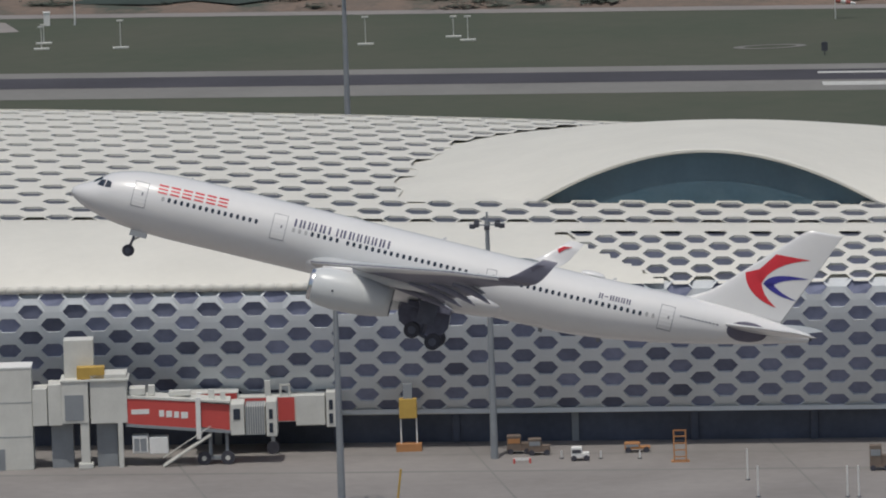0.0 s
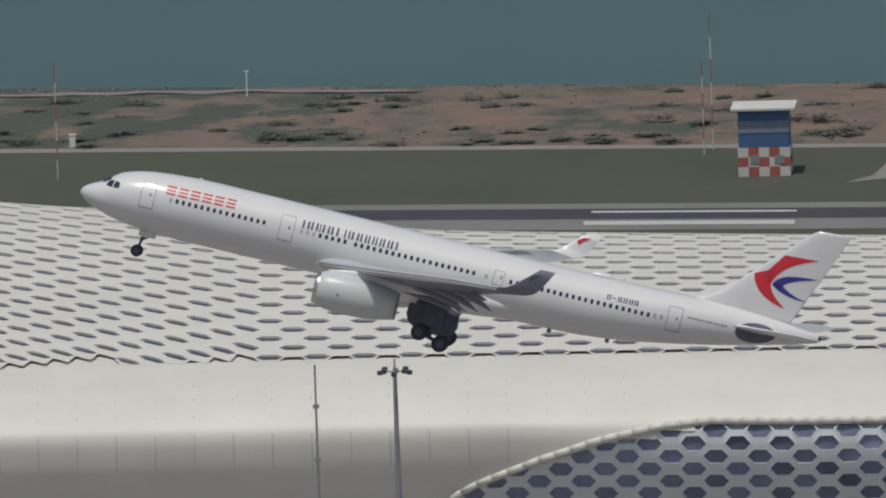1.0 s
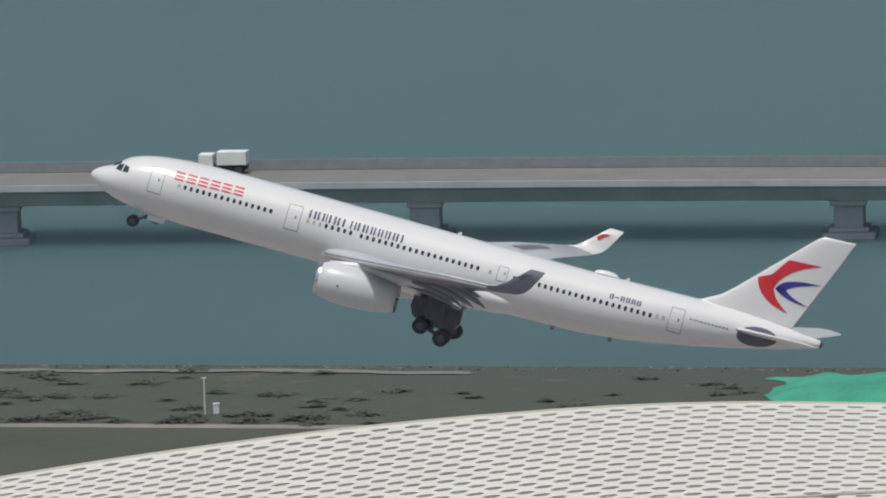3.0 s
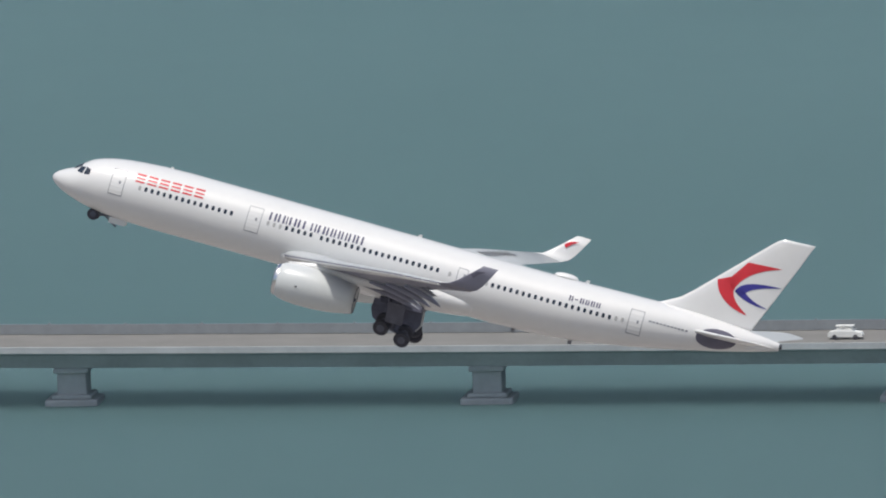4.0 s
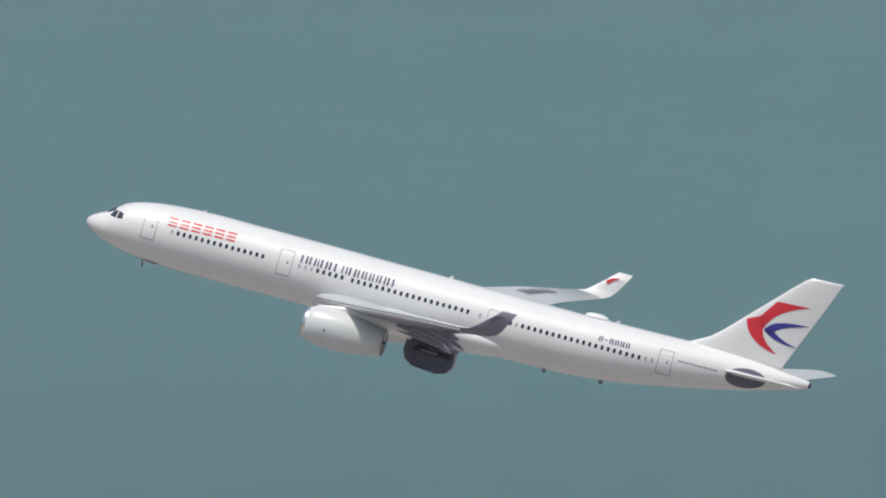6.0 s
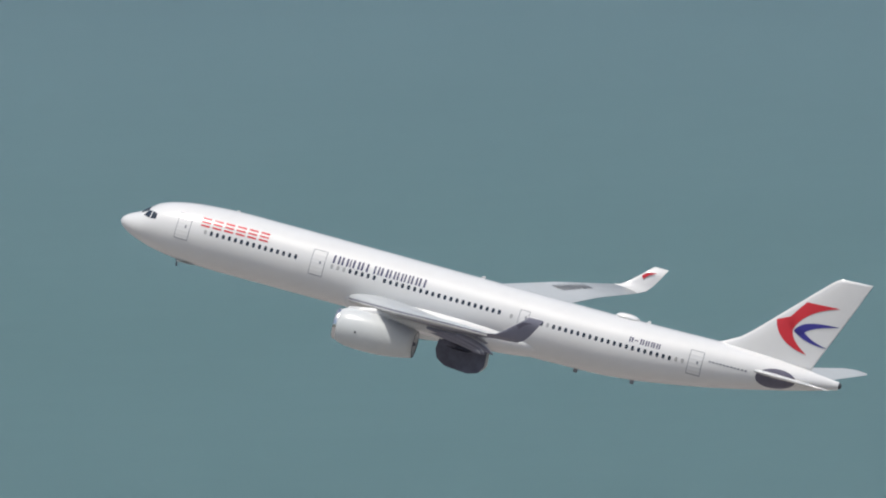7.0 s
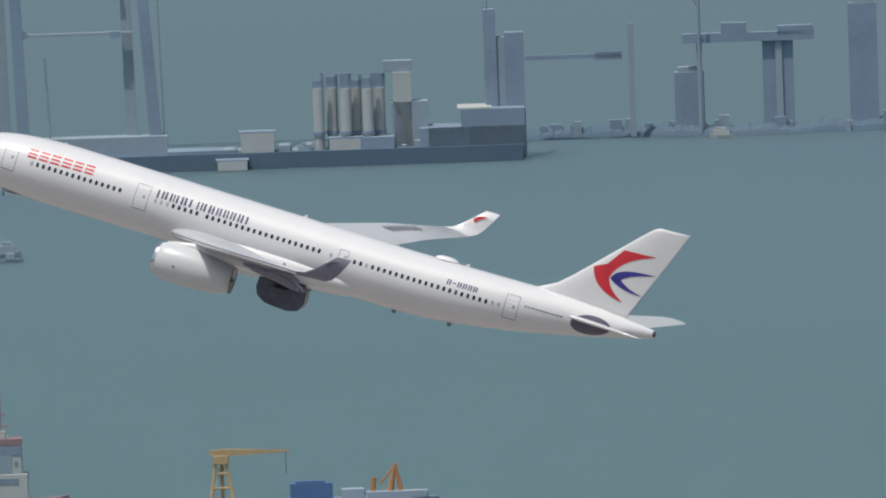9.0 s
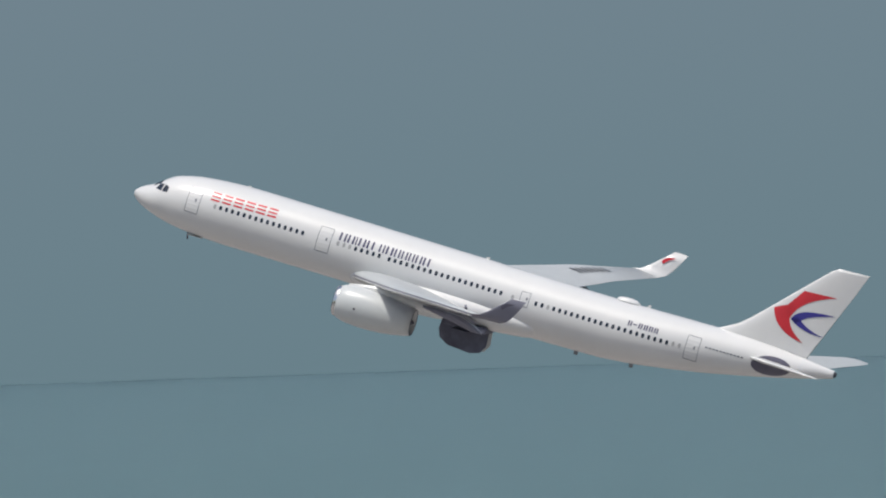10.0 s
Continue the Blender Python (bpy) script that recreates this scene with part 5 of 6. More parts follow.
for i in range(900):
    x = rng.uniform(-410, 175)
    e = rng.choice((rng.uniform(2598, 2641), rng.uniform(2598, 2641), rng.uniform(2597, 2603)))
    dens = 0.35 + noise.noise(Vector((x * 0.03, e * 0.09, 7.0))) * 1.2 + (0.35 if x < -60 else 0)
    if rng.random() > dens:
        continue
    z, r = bank_z(x, e), rng.uniform(0.5, 1.7)
    for k in range(int(20 + 70 * r)):
        c = Vector((x + rng.gauss(0, r * 0.8), along(e, x) + rng.gauss(0, r * 0.5), z + abs(rng.gauss(0, r * 0.22))))
        for q in range(3):
            sv.append(c + Vector((rng.gauss(0, 0.34), rng.gauss(0, 0.3), rng.gauss(0.05, 0.04))))
        n = len(sv)
        sf.append((n - 3, n - 2, n - 1))
tagged(solid("scrub", sv, sf, SCRUB), "low dull green scrub on the earth bank", "scrub", kind="stuff")
rv, rf = [], []
for i in range(2600):
    x = rng.uniform(-410, 175)
    e = rng.choice((rng.uniform(2604, 2640), rng.uniform(2644, 2652), rng.uniform(2644, 2652))) if x > -45 else rng.uniform(2644, 2652)
    r = rng.uniform(0.08, 0.26)
    c = Vector((x, along(e, x), (bank_z(x, e) if e < 2648 else -0.4 - 0.3 * (e - 2648)) + r * 0.3))
    k = len(rv)
    for d in ((1, 0, 0), (-1, 0, 0), (0, 1, 0), (0, -1, 0), (0, 0, 1), (0, 0, -1)):
        rv.append(c + Vector(d) * r * rng.uniform(0.6, 1.3) + Vector((rng.gauss(0, 0.08), rng.gauss(0, 0.08), 0)))
    rf += [(k + a, k + b, k + c2) for a, b, c2 in ((0, 2, 4), (2, 1, 4), (1, 3, 4), (3, 0, 4), (2, 0, 5), (1, 2, 5), (3, 1, 5), (0, 3, 5))]
tagged(solid("rubble", rv, rf, ROCK), "grey rubble and stones along the sea wall", "rubble", kind="stuff")

# ---- traffic on the viaduct ----
def deck(x, lane):
    return (x, bridge_y(x) - 6.5 + lane, 5.64)


def lane_pose(x, lane, heading):
    slope = math.degrees(math.atan2(bridge_y(x + 2) - bridge_y(x - 2), 4))
    return pose(*deck(x, lane), 0, 0, slope + (0 if heading > 0 else 180))


def car(paint, label, roof_rack=False):
    c = thing("car", pose(0, 0, 0), label, "car", group="cars on the viaduct")
    prof = [(-2.2, 0.35), (-2.25, 0.8), (-2.0, 1.0), (-1.5, 1.05), (-0.95, 1.5), (0.55, 1.52), (1.2, 1.02), (2.0, 0.88), (2.2, 0.6), (2.15, 0.35)]
    bm = bmesh.new()
    l = [bm.verts.new((x, -0.85 if z < 1.1 else -0.7, z)) for x, z in prof]
    r = [bm.verts.new((x, 0.85 if z < 1.1 else 0.7, z)) for x, z in prof]
    bm.faces.new(l)
    bm.faces.new(r[::-1])
    for i in range(len(prof)):
        j = (i + 1) % len(prof)
        bm.faces.new((l[i], r[i], r[j], l[j]))
    part("body", bm, paint, c)
    for sg in (-1, 1):
        solid("side_window", [(-1.35, sg * 0.82, 1.06), (1.0, sg * 0.82, 1.06), (0.5, sg * 0.725, 1.44), (-0.85, sg * 0.725, 1.44)], [(0, 1, 2, 3)], GLASS, c)
    for x in (-1.35, 1.35):
        for sg in (-0.86, 0.66):
            part("wheel", tubes(((x, sg, 0.32), (x, sg + 0.2, 0.32), 0.32), n=14), RUBBER, c)
    if roof_rack:
        part("roof_load", boxes((-1.2, 1.1, -0.6, 0.6, 1.62, 1.78), bevel=0.04), WHITE, c)
    return c


def truck(box_len, box_mat, cab_mat, label, bars=False, high=3.8):
    c = thing("truck", pose(0, 0, 0), label, "truck", group="trucks on the viaduct")
    part("cargo_box", boxes((-box_len, -0.2, -1.2, 1.2, 1.2, high), bevel=0.05), box_mat, c)
    part("cab", boxes((0.3, 2.2, -1.15, 1.15, 0.6, min(3.2, high - 0.3)), bevel=0.15), cab_mat, c)
    part("windscreen", boxes((2.18, 2.24, -1.0, 1.0, 1.6, 2.3), (0.8, 1.8, -1.2, -1.15, 1.6, 2.3)), GLASS, c)
    part("chassis", boxes((-box_len, 2.0, -0.5, 0.5, 0.6, 1.2)), DARK, c)
    for x in (1.3, -box_len * 0.35, -box_len + 1.0, -box_len + 2.3):
        for sg in (-1.2, 0.9):
            part("wheel", tubes(((x, sg, 0.5), (x, sg + 0.3, 0.5), 0.5), n=14), RUBBER, c)
    if bars:
        for i in range(4):
            part("lettering_bar", boxes((-box_len + 2.6 + 1.3 * i, -box_len + 3.5 + 1.3 * i, -1.24, -1.21, 2.4, 3.0)), REDSIGN, c, "faded red bar of lettering")
    return c


TRAFFIC = [
    (truck(10.4, FARPALE, DIRT, "container truck with a pale box and red cab", True), -93.0, 2.0, 17, 6.8),
    (car(WHITE, "white car driving on the viaduct"), -119.8, 2.0, 22, 6.8),
    (car(DARK, "black car driving on the viaduct"), -133.0, 2.0, 21, 6.8),
    (car(WHITE, "white estate car driving on the viaduct"), -78.4, 2.0, 22, 6.8),
    (car(DARK, "dark car in the far lane of the viaduct"), -123.9, 2.0, -23, 12.6),
    (car(WHITE, "white car with a roof rack on the viaduct", True), -326.2, 3.3, 30, 6.8),
    (truck(4.0, WHITE, WHITE, "white box truck in the far lane of the viaduct", high=2.9), -276.4, 3.3, -20, 12.8),
    (car(PALEGREY, "silver car driving on the viaduct"), -462.4, 4.5, 24, 6.8),
    (truck(6.2, BLUEPAINT, WHITE, "blue box truck with a white cab on the viaduct"), -529.0, 5.0, -20, 12.8),
]

# ---- ships and buoys ----
def hull(name, mat, length, beam, z0, z1, parent, sheer=0.5):
    rings = []
    for i in range(17):
        a = i / 16
        w = beam / 2 * min(1, 0.35 + 3.0 * a, (1.02 - a) * 4.5) 
        top = z1 + sheer * (2 * a - 1) ** 4
        x = -length / 2 + length * a
        rings.append([(x, -w, top), (x, w, top), (x + (0.3 if a > 0.9 else 0), w * 0.75, z0), (x + (0.3 if a > 0.9 else 0), -w * 0.75, z0)])
    return loft(name, rings, mat, parent, smooth=False)


p, q = (-1188.7, 3811.5, -2.0), (-1151.0, 3813.5, -2.0)
mid = ((p[0] + q[0]) / 2, (p[1] + q[1]) / 2)
HEAD = 16.0
ship = thing("cargo_ship", pose(*mid, -2, 0, 0, HEAD), "dark blue coastal cargo ship with red boot topping", "ship")
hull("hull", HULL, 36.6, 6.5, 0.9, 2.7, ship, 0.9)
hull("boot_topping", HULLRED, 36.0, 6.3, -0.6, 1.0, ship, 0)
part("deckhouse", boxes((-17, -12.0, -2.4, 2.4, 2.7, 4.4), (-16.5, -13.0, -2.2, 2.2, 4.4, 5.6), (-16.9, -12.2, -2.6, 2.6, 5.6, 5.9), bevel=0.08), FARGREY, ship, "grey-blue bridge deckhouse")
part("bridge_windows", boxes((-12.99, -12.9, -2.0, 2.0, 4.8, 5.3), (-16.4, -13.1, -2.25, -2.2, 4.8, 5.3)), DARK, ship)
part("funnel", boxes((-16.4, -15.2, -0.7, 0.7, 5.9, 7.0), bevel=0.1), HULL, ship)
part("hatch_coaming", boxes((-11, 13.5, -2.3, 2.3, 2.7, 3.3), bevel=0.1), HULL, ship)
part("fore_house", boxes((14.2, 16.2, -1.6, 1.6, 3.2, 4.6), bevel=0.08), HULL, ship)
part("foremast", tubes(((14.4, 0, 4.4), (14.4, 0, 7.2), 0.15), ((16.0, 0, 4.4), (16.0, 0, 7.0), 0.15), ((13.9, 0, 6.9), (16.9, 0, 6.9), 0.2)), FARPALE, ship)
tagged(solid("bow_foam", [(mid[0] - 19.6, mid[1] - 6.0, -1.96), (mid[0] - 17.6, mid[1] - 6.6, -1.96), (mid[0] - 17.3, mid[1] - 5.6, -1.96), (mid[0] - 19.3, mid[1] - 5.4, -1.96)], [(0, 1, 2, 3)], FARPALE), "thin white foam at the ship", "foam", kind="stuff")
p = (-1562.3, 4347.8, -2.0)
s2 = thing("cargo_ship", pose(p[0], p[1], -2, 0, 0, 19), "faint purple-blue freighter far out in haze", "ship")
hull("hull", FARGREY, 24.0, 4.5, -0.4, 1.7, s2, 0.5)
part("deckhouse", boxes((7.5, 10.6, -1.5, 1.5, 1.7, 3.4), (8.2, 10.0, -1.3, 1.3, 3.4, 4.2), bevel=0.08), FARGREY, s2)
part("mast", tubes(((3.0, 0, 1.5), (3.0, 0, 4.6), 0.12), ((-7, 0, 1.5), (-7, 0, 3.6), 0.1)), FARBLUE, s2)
p = (-1362.4, 3804.8, -2.0)
s3 = thing("survey_ship", pose(p[0], p[1], -2, 0, 0, 18), "white ship superstructure with red trim and mast", "ship")
hull("hull", HULLRED, 26, 8, -0.5, 3.0, s3, 0.8)
part("superstructure", boxes((-5.8, 5.8, -3, 3, 3, 8.0), (-5.2, 4.8, -2.6, 2.6, 8.0, 13.2), bevel=0.15), FARPALE, s3, "white deckhouse")
part("bridge_band", boxes((-5.3, 4.9, -2.7, 2.7, 13.2, 14.3)), HULLRED, s3, "red bridge band")
split("window_row", ((-5.25, 4.85, -2.7, -2.6, 11.4, 13.0), (-4.6, 4.2, -3.08, -3.0, 6.2, 7.2)), HULL, s3, bevel=0)
# shade on the front painted as a darker grey panel
part("bridge_front", boxes((-2.6, 3.0, -2.72, -2.6, 8.2, 11.4), bevel=0.02), FARGREY, s3, "grey panel painting the shaded front between white pillars")
for x in (-3.9, 3.8):
    part("porthole", boxes((x - 0.3, x + 0.3, -2.68, -2.6, 9.4, 10.3), bevel=0.02), HULL, s3)
part("deck_lights", boxes((-2.2, -1.8, -2, -1.6, 14.3, 15.2), (2.2, 2.7, -2, -1.5, 14.3, 15.0), (-0.3, 1.9, -1.2, 1.2, 14.3, 15.6)), FARPALE, s3)
part("mast", tubes(((0.8, 0, 14), (1.2, 0, 22.5), 0.35, 0.12), ((-0.4, 0, 16.5), (2.6, 0, 16.5), 0.15), ((-0.2, 0, 18.5), (2.2, 0, 18.5), 0.12)), HULLRED, s3, "red lattice mast")
part("radome", tubes(((-4.0, 0, 14.3), (-4.0, 0, 15.4), 0.6, 0.3), n=12), WHITE, s3)
part("bow_house", boxes((-12.5, -7, -2, 2, 3, 4.4), bevel=0.1), HULLRED, s3)
p = (-1316.4, 3795.0, -2.0)
s4 = thing("crane_barge", pose(p[0], p[1], -2, 0, 0, 18), "work barge with a yellow slewing crane and blue containers", "ship")
hull("hull", HULL, 46, 9, -0.5, 3.6, s4, 0.0).location = (16, 0, 0)
part("crane_tower", tubes(((-1.8, -1, 3.6), (-0.6, 0, 11.5), 0.35), ((2.4, -1, 3.6), (0.9, 0, 11.5), 0.35), ((0.3, 2, 3.6), (0.3, 0, 11.5), 0.35), ((-1.4, -0.8, 6.2), (1.9, -0.8, 6.2), 0.2), ((-1.0, -0.5, 8.8), (1.4, -0.5, 8.8), 0.2)), CRANETAN, s4, "haze-paled yellow tapered crane tower")
rings = [[(x, -h * 0.5, 12.5 - h / 2), (x, h * 0.5, 12.5 - h / 2), (x, h * 0.5, 12.5 + h / 2), (x, -h * 0.5, 12.5 + h / 2)] for x, h in ((-1.8, 0.8), (1.0, 1.3), (4.5, 1.0), (12.6, 0.3))]
loft("crane_jib", rings, CRANETAN, s4, "haze-paled yellow tapering jib", smooth=False)
part("crane_cabin", boxes((-1.2, 1.6, -0.8, 0.8, 10.4, 12.0), bevel=0.1), CRANETAN, s4)
part("hook_line", tubes(((11.8, 0, 8.5), (11.8, 0, 12.3), 0.06), n=6), DARK, s4)
part("blue_container", boxes((12.4, 20, -1.5, 1.5, 3.6, 6.6), (13.4, 18.6, -1.2, 1.2, 6.6, 7.0), bevel=0.06), BLUEPAINT, s4)
part("deck_house", boxes((21.5, 25.5, -1.5, 1.5, 3.6, 5.4), (26, 37, -1.6, 1.6, 3.6, 4.8), bevel=0.1), FARGREY, s4)
part("orange_derrick", tubes(((30.0, 0, 3.6), (31.2, 0, 9.6), 0.7, 0.3), ((32.4, 0, 3.6), (31.2, 0, 9.6), 0.5, 0.3), ((27.0, 0, 3.6), (27.4, 0, 7.2), 0.5), ((31.2, 0, 9.2), (28.4, 0, 6.0), 0.2)), ORANGE, s4, "orange derrick")
for p, m, h in (((-478.3, 2857.9, -2.0), YELLOW, 2.6), ((-54.5, 2756.7, -2.0), HULLRED, 1.5)):
    b = thing("buoy", pose(p[0], p[1], -2), "small channel buoy on the water", "buoy", group="channel buoys")
    part("float", tubes(((0, 0, -0.3), (0, 0, 0.5), 0.85), n=16), m, b)
    part("cage", tubes(((-0.5, 0, 0.5), (0, 0, h), 0.07), ((0.5, 0, 0.5), (0, 0, h), 0.07), ((0, 0.5, 0.5), (0, 0, h), 0.07), ((0, 0, h - 0.5), (0, 0, h), 0.2, 0.05), n=6), m, b)
for p in ((-1406.6, 4603.0, -2.0), (-1405.2, 4597.2, -2.0), (-1552.4, 4349.4, -2.0)):
    b = thing("small_boat", pose(p[0], p[1], -2, 0, 0, 20), "tiny faint working boat in the haze", "boat", group="distant boats")
    hull("hull", FARGREY, 5.0, 1.8, -0.2, 0.7, b, 0.3)
    part("wheelhouse", boxes((-1.2, 0.8, -0.6, 0.6, 0.7, 1.9), bevel=0.06), FARGREY, b)

# ---- far shore, its haze painted into the colours ----
FAR, FYAW = (-1543.4, 4602.9, -2.0), 18.54
FR = Vector((math.cos(radians(FYAW)), math.sin(radians(FYAW)), 0))
FD = Vector((-FR.y, FR.x, 0))


def far_thing(name, x, label, category, back=0.0, group=""):
    """A thing on the far shore; x counts along the shore, in eighths of a metre from its middle."""
    c = Vector(FAR) + FR * ((x - 784) / 8.17) + FD * back
    return thing(name, pose(c.x, c.y, -2, 0, 0, FYAW), label, category, group=group)


def up(x, y):
    """Height over the sea of something seen at x, y along the far shore."""
    return (287 - y) / 8.17 - 0.0332 * (x - 784) / 8.17 + 0.0


def slab(name, ob, x, rows, mat, label="", bevel=0.0, deep=6):
    return part(name, boxes(*[((a - x) / 8.17, (b - x) / 8.17, -deep / 2, deep / 2, z0, z1) for a, b, z0, z1 in rows], bevel=bevel), mat, ob, label)


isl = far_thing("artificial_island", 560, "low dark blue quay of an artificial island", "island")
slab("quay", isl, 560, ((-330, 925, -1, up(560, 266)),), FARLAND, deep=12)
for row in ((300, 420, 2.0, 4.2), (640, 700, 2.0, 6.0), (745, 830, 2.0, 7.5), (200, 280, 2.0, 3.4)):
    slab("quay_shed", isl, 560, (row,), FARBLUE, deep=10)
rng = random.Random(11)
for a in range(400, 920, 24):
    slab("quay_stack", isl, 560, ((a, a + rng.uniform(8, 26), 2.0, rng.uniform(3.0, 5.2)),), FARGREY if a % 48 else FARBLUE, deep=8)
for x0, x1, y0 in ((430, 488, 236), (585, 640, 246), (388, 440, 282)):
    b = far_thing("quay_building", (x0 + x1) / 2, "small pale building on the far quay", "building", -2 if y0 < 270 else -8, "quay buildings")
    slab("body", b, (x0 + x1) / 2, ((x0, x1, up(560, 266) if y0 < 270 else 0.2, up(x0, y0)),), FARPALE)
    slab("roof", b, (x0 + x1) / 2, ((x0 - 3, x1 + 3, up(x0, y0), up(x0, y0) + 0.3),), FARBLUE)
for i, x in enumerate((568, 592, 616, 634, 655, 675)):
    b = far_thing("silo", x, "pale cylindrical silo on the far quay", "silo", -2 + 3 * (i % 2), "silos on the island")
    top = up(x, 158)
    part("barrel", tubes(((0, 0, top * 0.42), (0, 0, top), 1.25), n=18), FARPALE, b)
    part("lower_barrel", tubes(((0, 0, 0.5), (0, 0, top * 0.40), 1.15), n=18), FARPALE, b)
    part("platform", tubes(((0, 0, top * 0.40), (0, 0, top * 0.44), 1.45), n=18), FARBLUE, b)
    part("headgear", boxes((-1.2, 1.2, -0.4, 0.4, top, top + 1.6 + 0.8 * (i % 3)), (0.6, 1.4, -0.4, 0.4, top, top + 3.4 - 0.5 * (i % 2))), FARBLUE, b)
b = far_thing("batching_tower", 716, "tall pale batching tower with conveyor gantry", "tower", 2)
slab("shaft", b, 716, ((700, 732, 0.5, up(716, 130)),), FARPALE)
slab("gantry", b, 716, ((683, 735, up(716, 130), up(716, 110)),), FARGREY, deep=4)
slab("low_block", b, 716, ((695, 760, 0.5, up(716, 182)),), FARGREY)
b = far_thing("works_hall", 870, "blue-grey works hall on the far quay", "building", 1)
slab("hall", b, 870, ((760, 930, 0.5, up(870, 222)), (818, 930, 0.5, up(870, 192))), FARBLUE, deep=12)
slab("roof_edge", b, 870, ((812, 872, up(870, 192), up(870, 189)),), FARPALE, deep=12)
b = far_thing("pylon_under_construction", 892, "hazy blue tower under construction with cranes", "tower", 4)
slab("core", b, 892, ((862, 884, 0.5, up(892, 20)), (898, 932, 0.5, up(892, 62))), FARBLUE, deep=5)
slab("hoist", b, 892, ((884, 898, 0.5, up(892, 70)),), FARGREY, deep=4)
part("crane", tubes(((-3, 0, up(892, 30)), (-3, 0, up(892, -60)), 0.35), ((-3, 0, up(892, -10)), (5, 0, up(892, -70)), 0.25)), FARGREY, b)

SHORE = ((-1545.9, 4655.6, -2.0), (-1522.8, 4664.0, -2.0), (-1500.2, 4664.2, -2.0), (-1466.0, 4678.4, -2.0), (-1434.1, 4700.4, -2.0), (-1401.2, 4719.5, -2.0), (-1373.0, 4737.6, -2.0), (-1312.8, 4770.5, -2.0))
land = thing("far_shore", pose(0, 0, 0), "low blue hazy far shore with trees and sheds", "shore")
rng = random.Random(3)
verts, row = [], 0
for a, b in zip(SHORE, SHORE[1:]):
    for i in range(36):
        c = Vector(a).lerp(Vector(b), i / 36)
        z = 1.5 + 2.4 * abs(noise.noise(Vector((c.x * 0.07, 2, 2)))) + 1.1 * abs(noise.noise(Vector((c.x * 0.5, 5, 5)))) + 0.7 * rng.random()
        verts += [c + FD * d + Vector((0, 0, h)) for d, h in ((-0.5, -0.4), (0.5, z * 0.5), (2.0, z * 0.85), (5.0, z), (16.0, -0.3))]
        row += 1
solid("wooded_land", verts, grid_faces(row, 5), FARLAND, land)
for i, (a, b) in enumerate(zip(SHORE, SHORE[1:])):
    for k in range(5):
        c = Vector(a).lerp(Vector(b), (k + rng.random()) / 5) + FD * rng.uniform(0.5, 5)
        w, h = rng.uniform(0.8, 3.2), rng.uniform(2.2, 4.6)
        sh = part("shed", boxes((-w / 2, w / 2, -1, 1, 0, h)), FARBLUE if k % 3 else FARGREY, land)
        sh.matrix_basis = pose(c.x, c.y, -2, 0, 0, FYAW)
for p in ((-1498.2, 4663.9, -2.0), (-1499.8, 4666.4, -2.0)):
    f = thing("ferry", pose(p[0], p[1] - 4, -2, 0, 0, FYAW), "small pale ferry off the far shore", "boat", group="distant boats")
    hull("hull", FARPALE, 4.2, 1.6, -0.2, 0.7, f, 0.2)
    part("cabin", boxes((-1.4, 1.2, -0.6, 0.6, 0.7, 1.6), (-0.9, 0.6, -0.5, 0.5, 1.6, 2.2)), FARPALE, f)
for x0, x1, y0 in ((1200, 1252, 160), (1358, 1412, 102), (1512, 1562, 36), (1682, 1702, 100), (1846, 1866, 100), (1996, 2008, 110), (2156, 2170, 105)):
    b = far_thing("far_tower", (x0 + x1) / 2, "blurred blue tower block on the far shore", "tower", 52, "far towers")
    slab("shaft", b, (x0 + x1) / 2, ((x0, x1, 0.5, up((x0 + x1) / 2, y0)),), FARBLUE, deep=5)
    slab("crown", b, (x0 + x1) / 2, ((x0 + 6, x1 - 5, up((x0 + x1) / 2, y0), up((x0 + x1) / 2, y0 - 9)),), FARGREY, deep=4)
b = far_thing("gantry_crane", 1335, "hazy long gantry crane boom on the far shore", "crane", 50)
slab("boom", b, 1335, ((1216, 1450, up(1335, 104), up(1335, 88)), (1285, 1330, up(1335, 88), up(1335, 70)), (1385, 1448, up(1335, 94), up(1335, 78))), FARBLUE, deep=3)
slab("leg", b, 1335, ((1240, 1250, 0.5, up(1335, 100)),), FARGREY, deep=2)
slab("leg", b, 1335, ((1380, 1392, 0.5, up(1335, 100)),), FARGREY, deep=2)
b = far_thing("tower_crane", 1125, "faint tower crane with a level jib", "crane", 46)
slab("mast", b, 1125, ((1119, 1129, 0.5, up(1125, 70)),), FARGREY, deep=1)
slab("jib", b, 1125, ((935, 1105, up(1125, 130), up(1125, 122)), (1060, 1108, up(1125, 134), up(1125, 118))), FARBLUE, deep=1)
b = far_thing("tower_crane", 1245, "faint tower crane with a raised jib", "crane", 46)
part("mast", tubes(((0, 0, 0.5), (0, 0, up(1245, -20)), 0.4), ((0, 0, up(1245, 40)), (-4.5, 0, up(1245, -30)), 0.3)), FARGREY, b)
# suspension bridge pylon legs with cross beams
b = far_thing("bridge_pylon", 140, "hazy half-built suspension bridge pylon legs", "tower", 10)
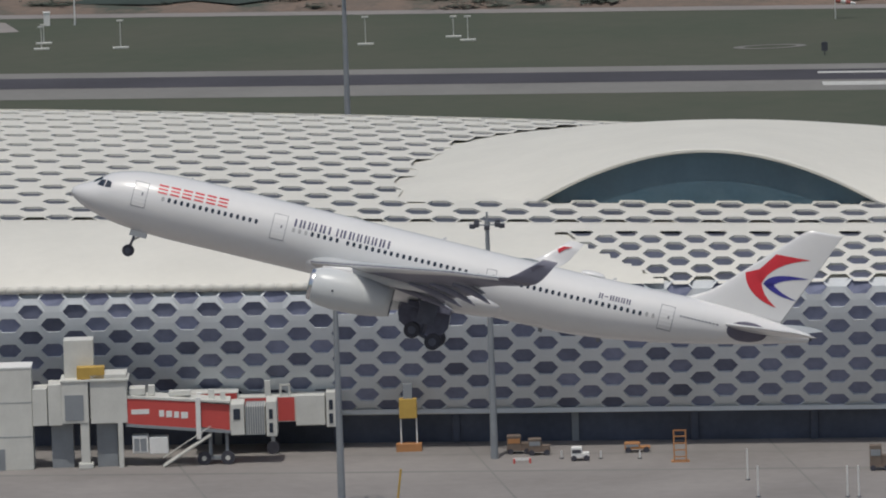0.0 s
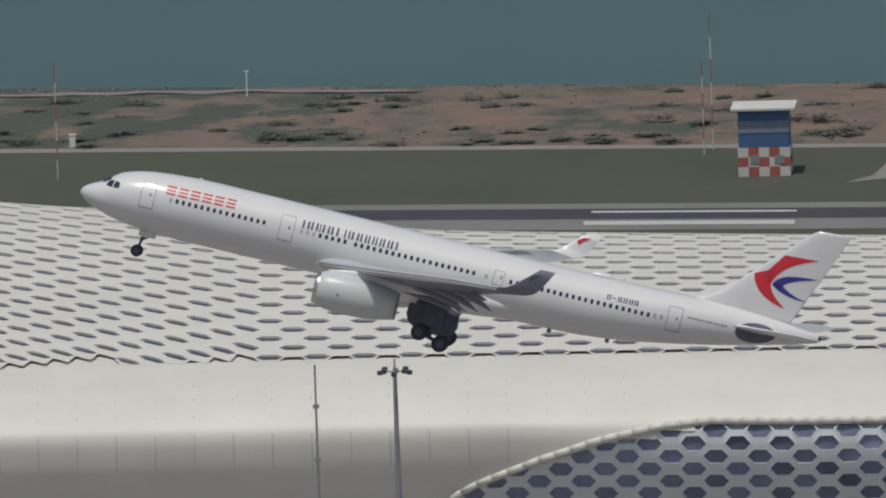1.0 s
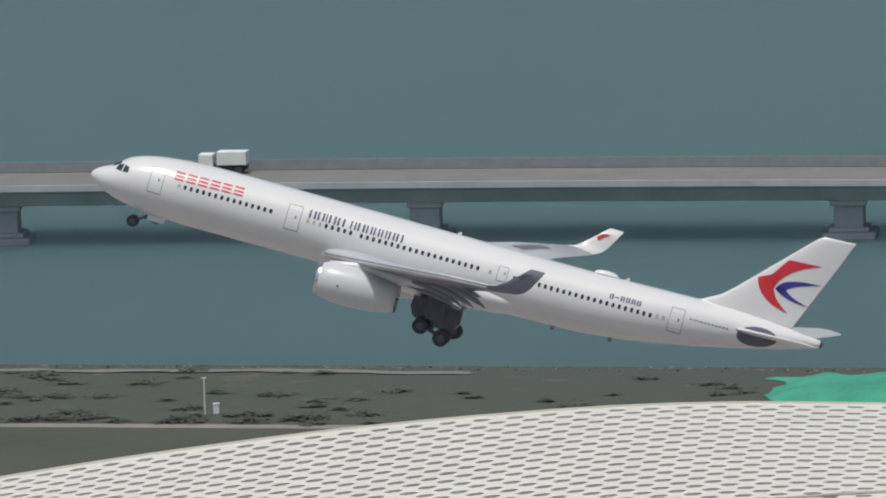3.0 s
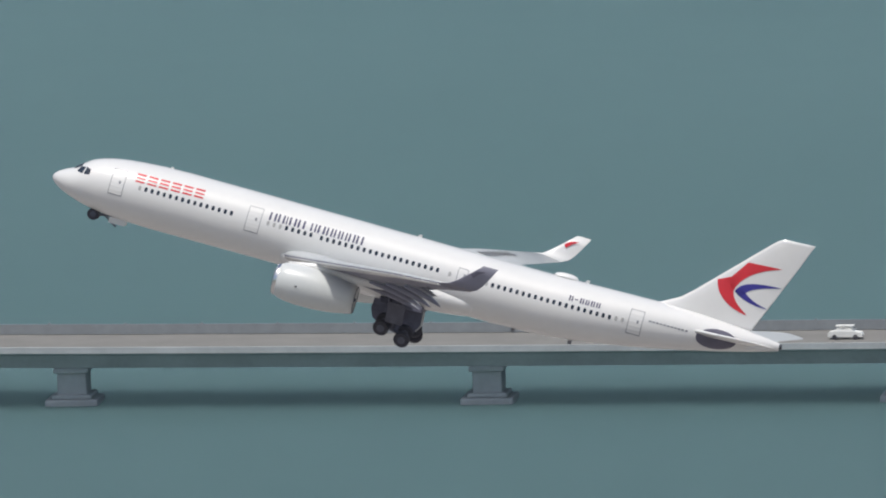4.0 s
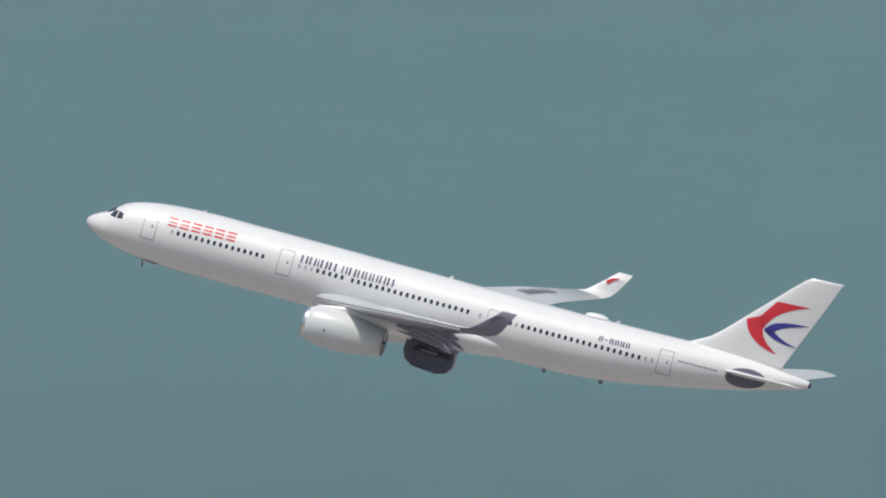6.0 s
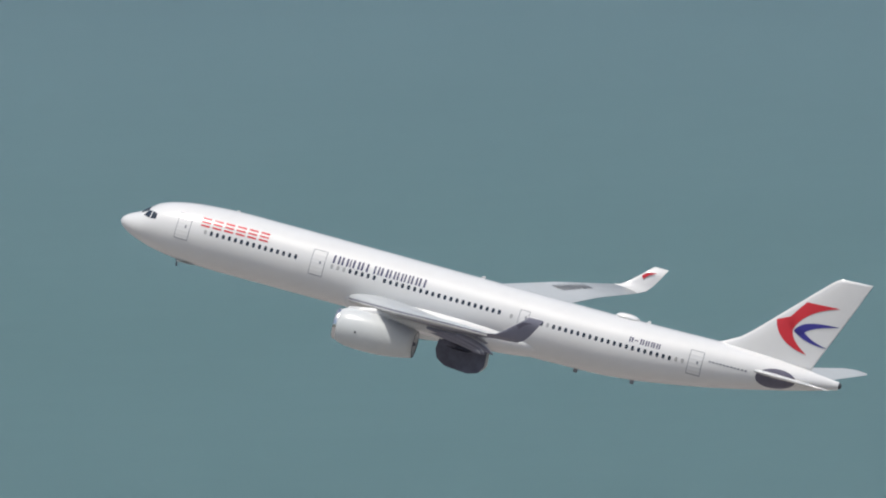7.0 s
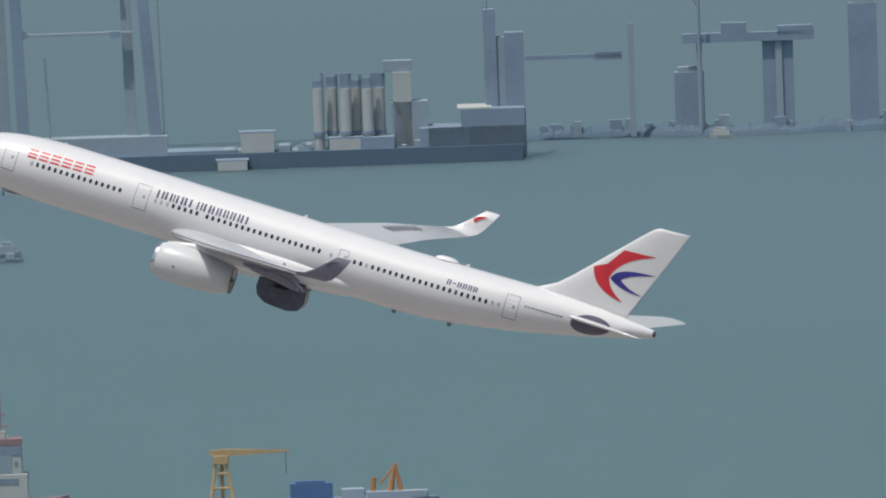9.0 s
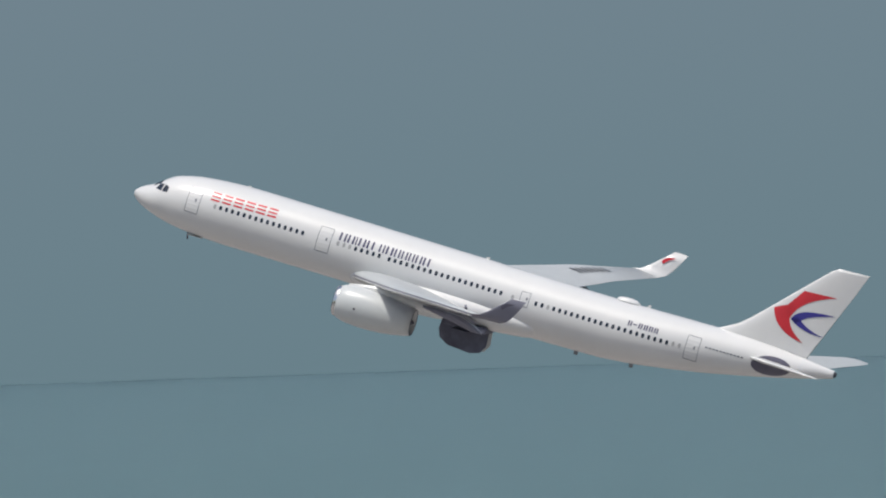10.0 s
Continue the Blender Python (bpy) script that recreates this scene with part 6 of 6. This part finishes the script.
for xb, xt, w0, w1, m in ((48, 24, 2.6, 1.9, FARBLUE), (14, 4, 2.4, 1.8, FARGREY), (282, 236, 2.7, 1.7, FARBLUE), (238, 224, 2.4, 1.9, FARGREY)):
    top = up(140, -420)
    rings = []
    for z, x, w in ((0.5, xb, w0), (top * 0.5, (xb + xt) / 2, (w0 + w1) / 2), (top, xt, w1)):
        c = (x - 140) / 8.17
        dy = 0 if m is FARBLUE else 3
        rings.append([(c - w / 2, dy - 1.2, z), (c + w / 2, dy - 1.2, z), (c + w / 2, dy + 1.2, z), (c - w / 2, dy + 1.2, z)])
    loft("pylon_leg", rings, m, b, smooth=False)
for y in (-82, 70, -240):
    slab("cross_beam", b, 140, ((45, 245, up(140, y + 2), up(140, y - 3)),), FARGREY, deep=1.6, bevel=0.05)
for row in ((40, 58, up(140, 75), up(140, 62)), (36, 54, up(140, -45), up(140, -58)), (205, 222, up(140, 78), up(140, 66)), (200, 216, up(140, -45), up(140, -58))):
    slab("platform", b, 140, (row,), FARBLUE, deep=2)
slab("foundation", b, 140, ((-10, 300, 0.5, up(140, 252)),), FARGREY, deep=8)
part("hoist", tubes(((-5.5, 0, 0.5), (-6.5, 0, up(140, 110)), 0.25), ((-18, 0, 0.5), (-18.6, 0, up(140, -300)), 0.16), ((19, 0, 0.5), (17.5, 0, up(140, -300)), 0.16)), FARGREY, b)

# ---- motion ----
def motions():
    walk(plane, [
        (0, pose(50.34, 1865.96, 87.31, 7.501, -14.857, 173.082)),
        (0.25, pose(30.16, 1864.99, 90.73, 7.044, -14.725, 173.413)),
        (0.5, pose(10.07, 1864.66, 94.09, 6.564, -14.633, 173.727)),
        (0.75, pose(-9.93, 1865.48, 97.35, 6.056, -14.619, 174.012)),
        (1, pose(-29.88, 1866.62, 100.66, 5.582, -14.719, 174.270)),
        (1.25, pose(-49.78, 1867.15, 104.14, 5.205, -14.949, 174.512)),
        (1.5, pose(-69.63, 1867.07, 107.78, 4.922, -15.253, 174.775)),
        (1.75, pose(-89.44, 1866.64, 111.49, 4.715, -15.564, 175.089)),
        (2, pose(-109.21, 1866.18, 115.20, 4.572, -15.836, 175.438)),
        (2.25, pose(-128.96, 1865.97, 118.85, 4.484, -16.038, 175.799)),
        (2.5, pose(-148.72, 1865.94, 122.47, 4.444, -16.172, 176.161)),
        (2.75, pose(-168.46, 1865.90, 126.07, 4.447, -16.249, 176.515)),
        (3, pose(-188.18, 1865.69, 129.69, 4.488, -16.281, 176.853)),
        (3.25, pose(-207.86, 1865.11, 133.36, 4.561, -16.279, 177.168)),
        (3.5, pose(-227.47, 1864.00, 137.09, 4.661, -16.254, 177.451)),
        (3.75, pose(-246.99, 1862.28, 140.91, 4.781, -16.217, 177.703)),
        (4, pose(-266.42, 1860.21, 144.77, 4.909, -16.179, 177.957)),
        (4.25, pose(-285.82, 1858.10, 148.64, 5.021, -16.145, 178.247)),
        (4.5, pose(-305.21, 1856.07, 152.50, 5.062, -16.116, 178.586)),
        (4.75, pose(-324.59, 1854.14, 156.35, 4.982, -16.087, 178.978)),
        (5, pose(-343.95, 1852.13, 160.19, 4.782, -16.046, 179.410)),
        (5.25, pose(-363.25, 1849.85, 164.06, 4.479, -15.982, 179.869)),
        (5.5, pose(-382.50, 1847.37, 167.93, 4.099, -15.905, -179.653)),
        (5.75, pose(-401.71, 1844.79, 171.81, 3.668, -15.827, -179.163)),
        (6, pose(-420.92, 1842.23, 175.68, 3.215, -15.761, -178.667)),
        (6.25, pose(-440.14, 1839.80, 179.55, 2.765, -15.720, -178.170)),
        (6.5, pose(-459.41, 1837.61, 183.40, 2.347, -15.717, -177.680)),
        (6.75, pose(-478.72, 1835.63, 187.25, 1.988, -15.767, -177.205)),
        (7, pose(-497.95, 1833.26, 191.17, 1.726, -15.891, -176.776)),
        (7.25, pose(-516.94, 1830.03, 195.21, 1.581, -16.105, -176.400)),
        (7.5, pose(-535.80, 1826.39, 199.31, 1.518, -16.388, -175.999)),
        (7.75, pose(-554.73, 1822.96, 203.39, 1.492, -16.709, -175.522)),
        (8, pose(-573.80, 1820.06, 207.39, 1.489, -17.022, -175.131)),
        (8.25, pose(-593.03, 1817.65, 211.32, 1.496, -17.285, -174.958)),
        (8.5, pose(-612.08, 1814.55, 215.25, 1.460, -17.468, -174.798)),
        (8.75, pose(-630.58, 1809.61, 219.25, 1.338, -17.558, -174.442)),
        (9, pose(-648.75, 1803.69, 223.26, 1.155, -17.585, -174.005)),
        (9.25, pose(-666.93, 1797.88, 227.22, 0.955, -17.582, -173.638)),
        (9.5, pose(-685.18, 1792.34, 231.10, 0.784, -17.543, -173.328)),
        (9.75, pose(-703.50, 1787.01, 234.90, 0.677, -17.460, -173.031)),
        (10, pose(-721.82, 1781.71, 238.65, 0.608, -17.354, -172.736)),
    ])
    for g, sgn in gears:
        base = (-31.5, sgn * 4.6, -2.5)
        rows = [(0, 0), (2.2, 0), (3.3, 6), (4.0, 22), (4.6, 45), (5.2, 62), (6.0, 80), (6.6, 88), (10, 90)]
        walk(g, [(t, pose(*base, -sgn * a, 0, 0)) for t, a in rows])
    walk(nose, [(t, pose(-6.1, 0, -2.55, 0, -a, 0)) for t, a in ((0, 8), (1.2, 10), (2.2, 38), (3.3, 62), (4.0, 80), (4.6, 108), (5.2, 128), (10, 128))])
    for nd, sgn in nose_doors:
        walk(nd, [(t, pose(-6.3, sgn * 0.5, -2.68, sgn * a, 0, 0)) for t, a in ((0, 5), (4.0, 5), (4.8, 60), (5.3, 84), (10, 84))])

    for ob, x, t0, speed, lane in TRAFFIC:
        walk(ob, [(t, lane_pose(x + speed * (t - t0), lane, speed)) for t in (0, 1, 2, 3, 4, 5, 6, 8, 10)])


motions()
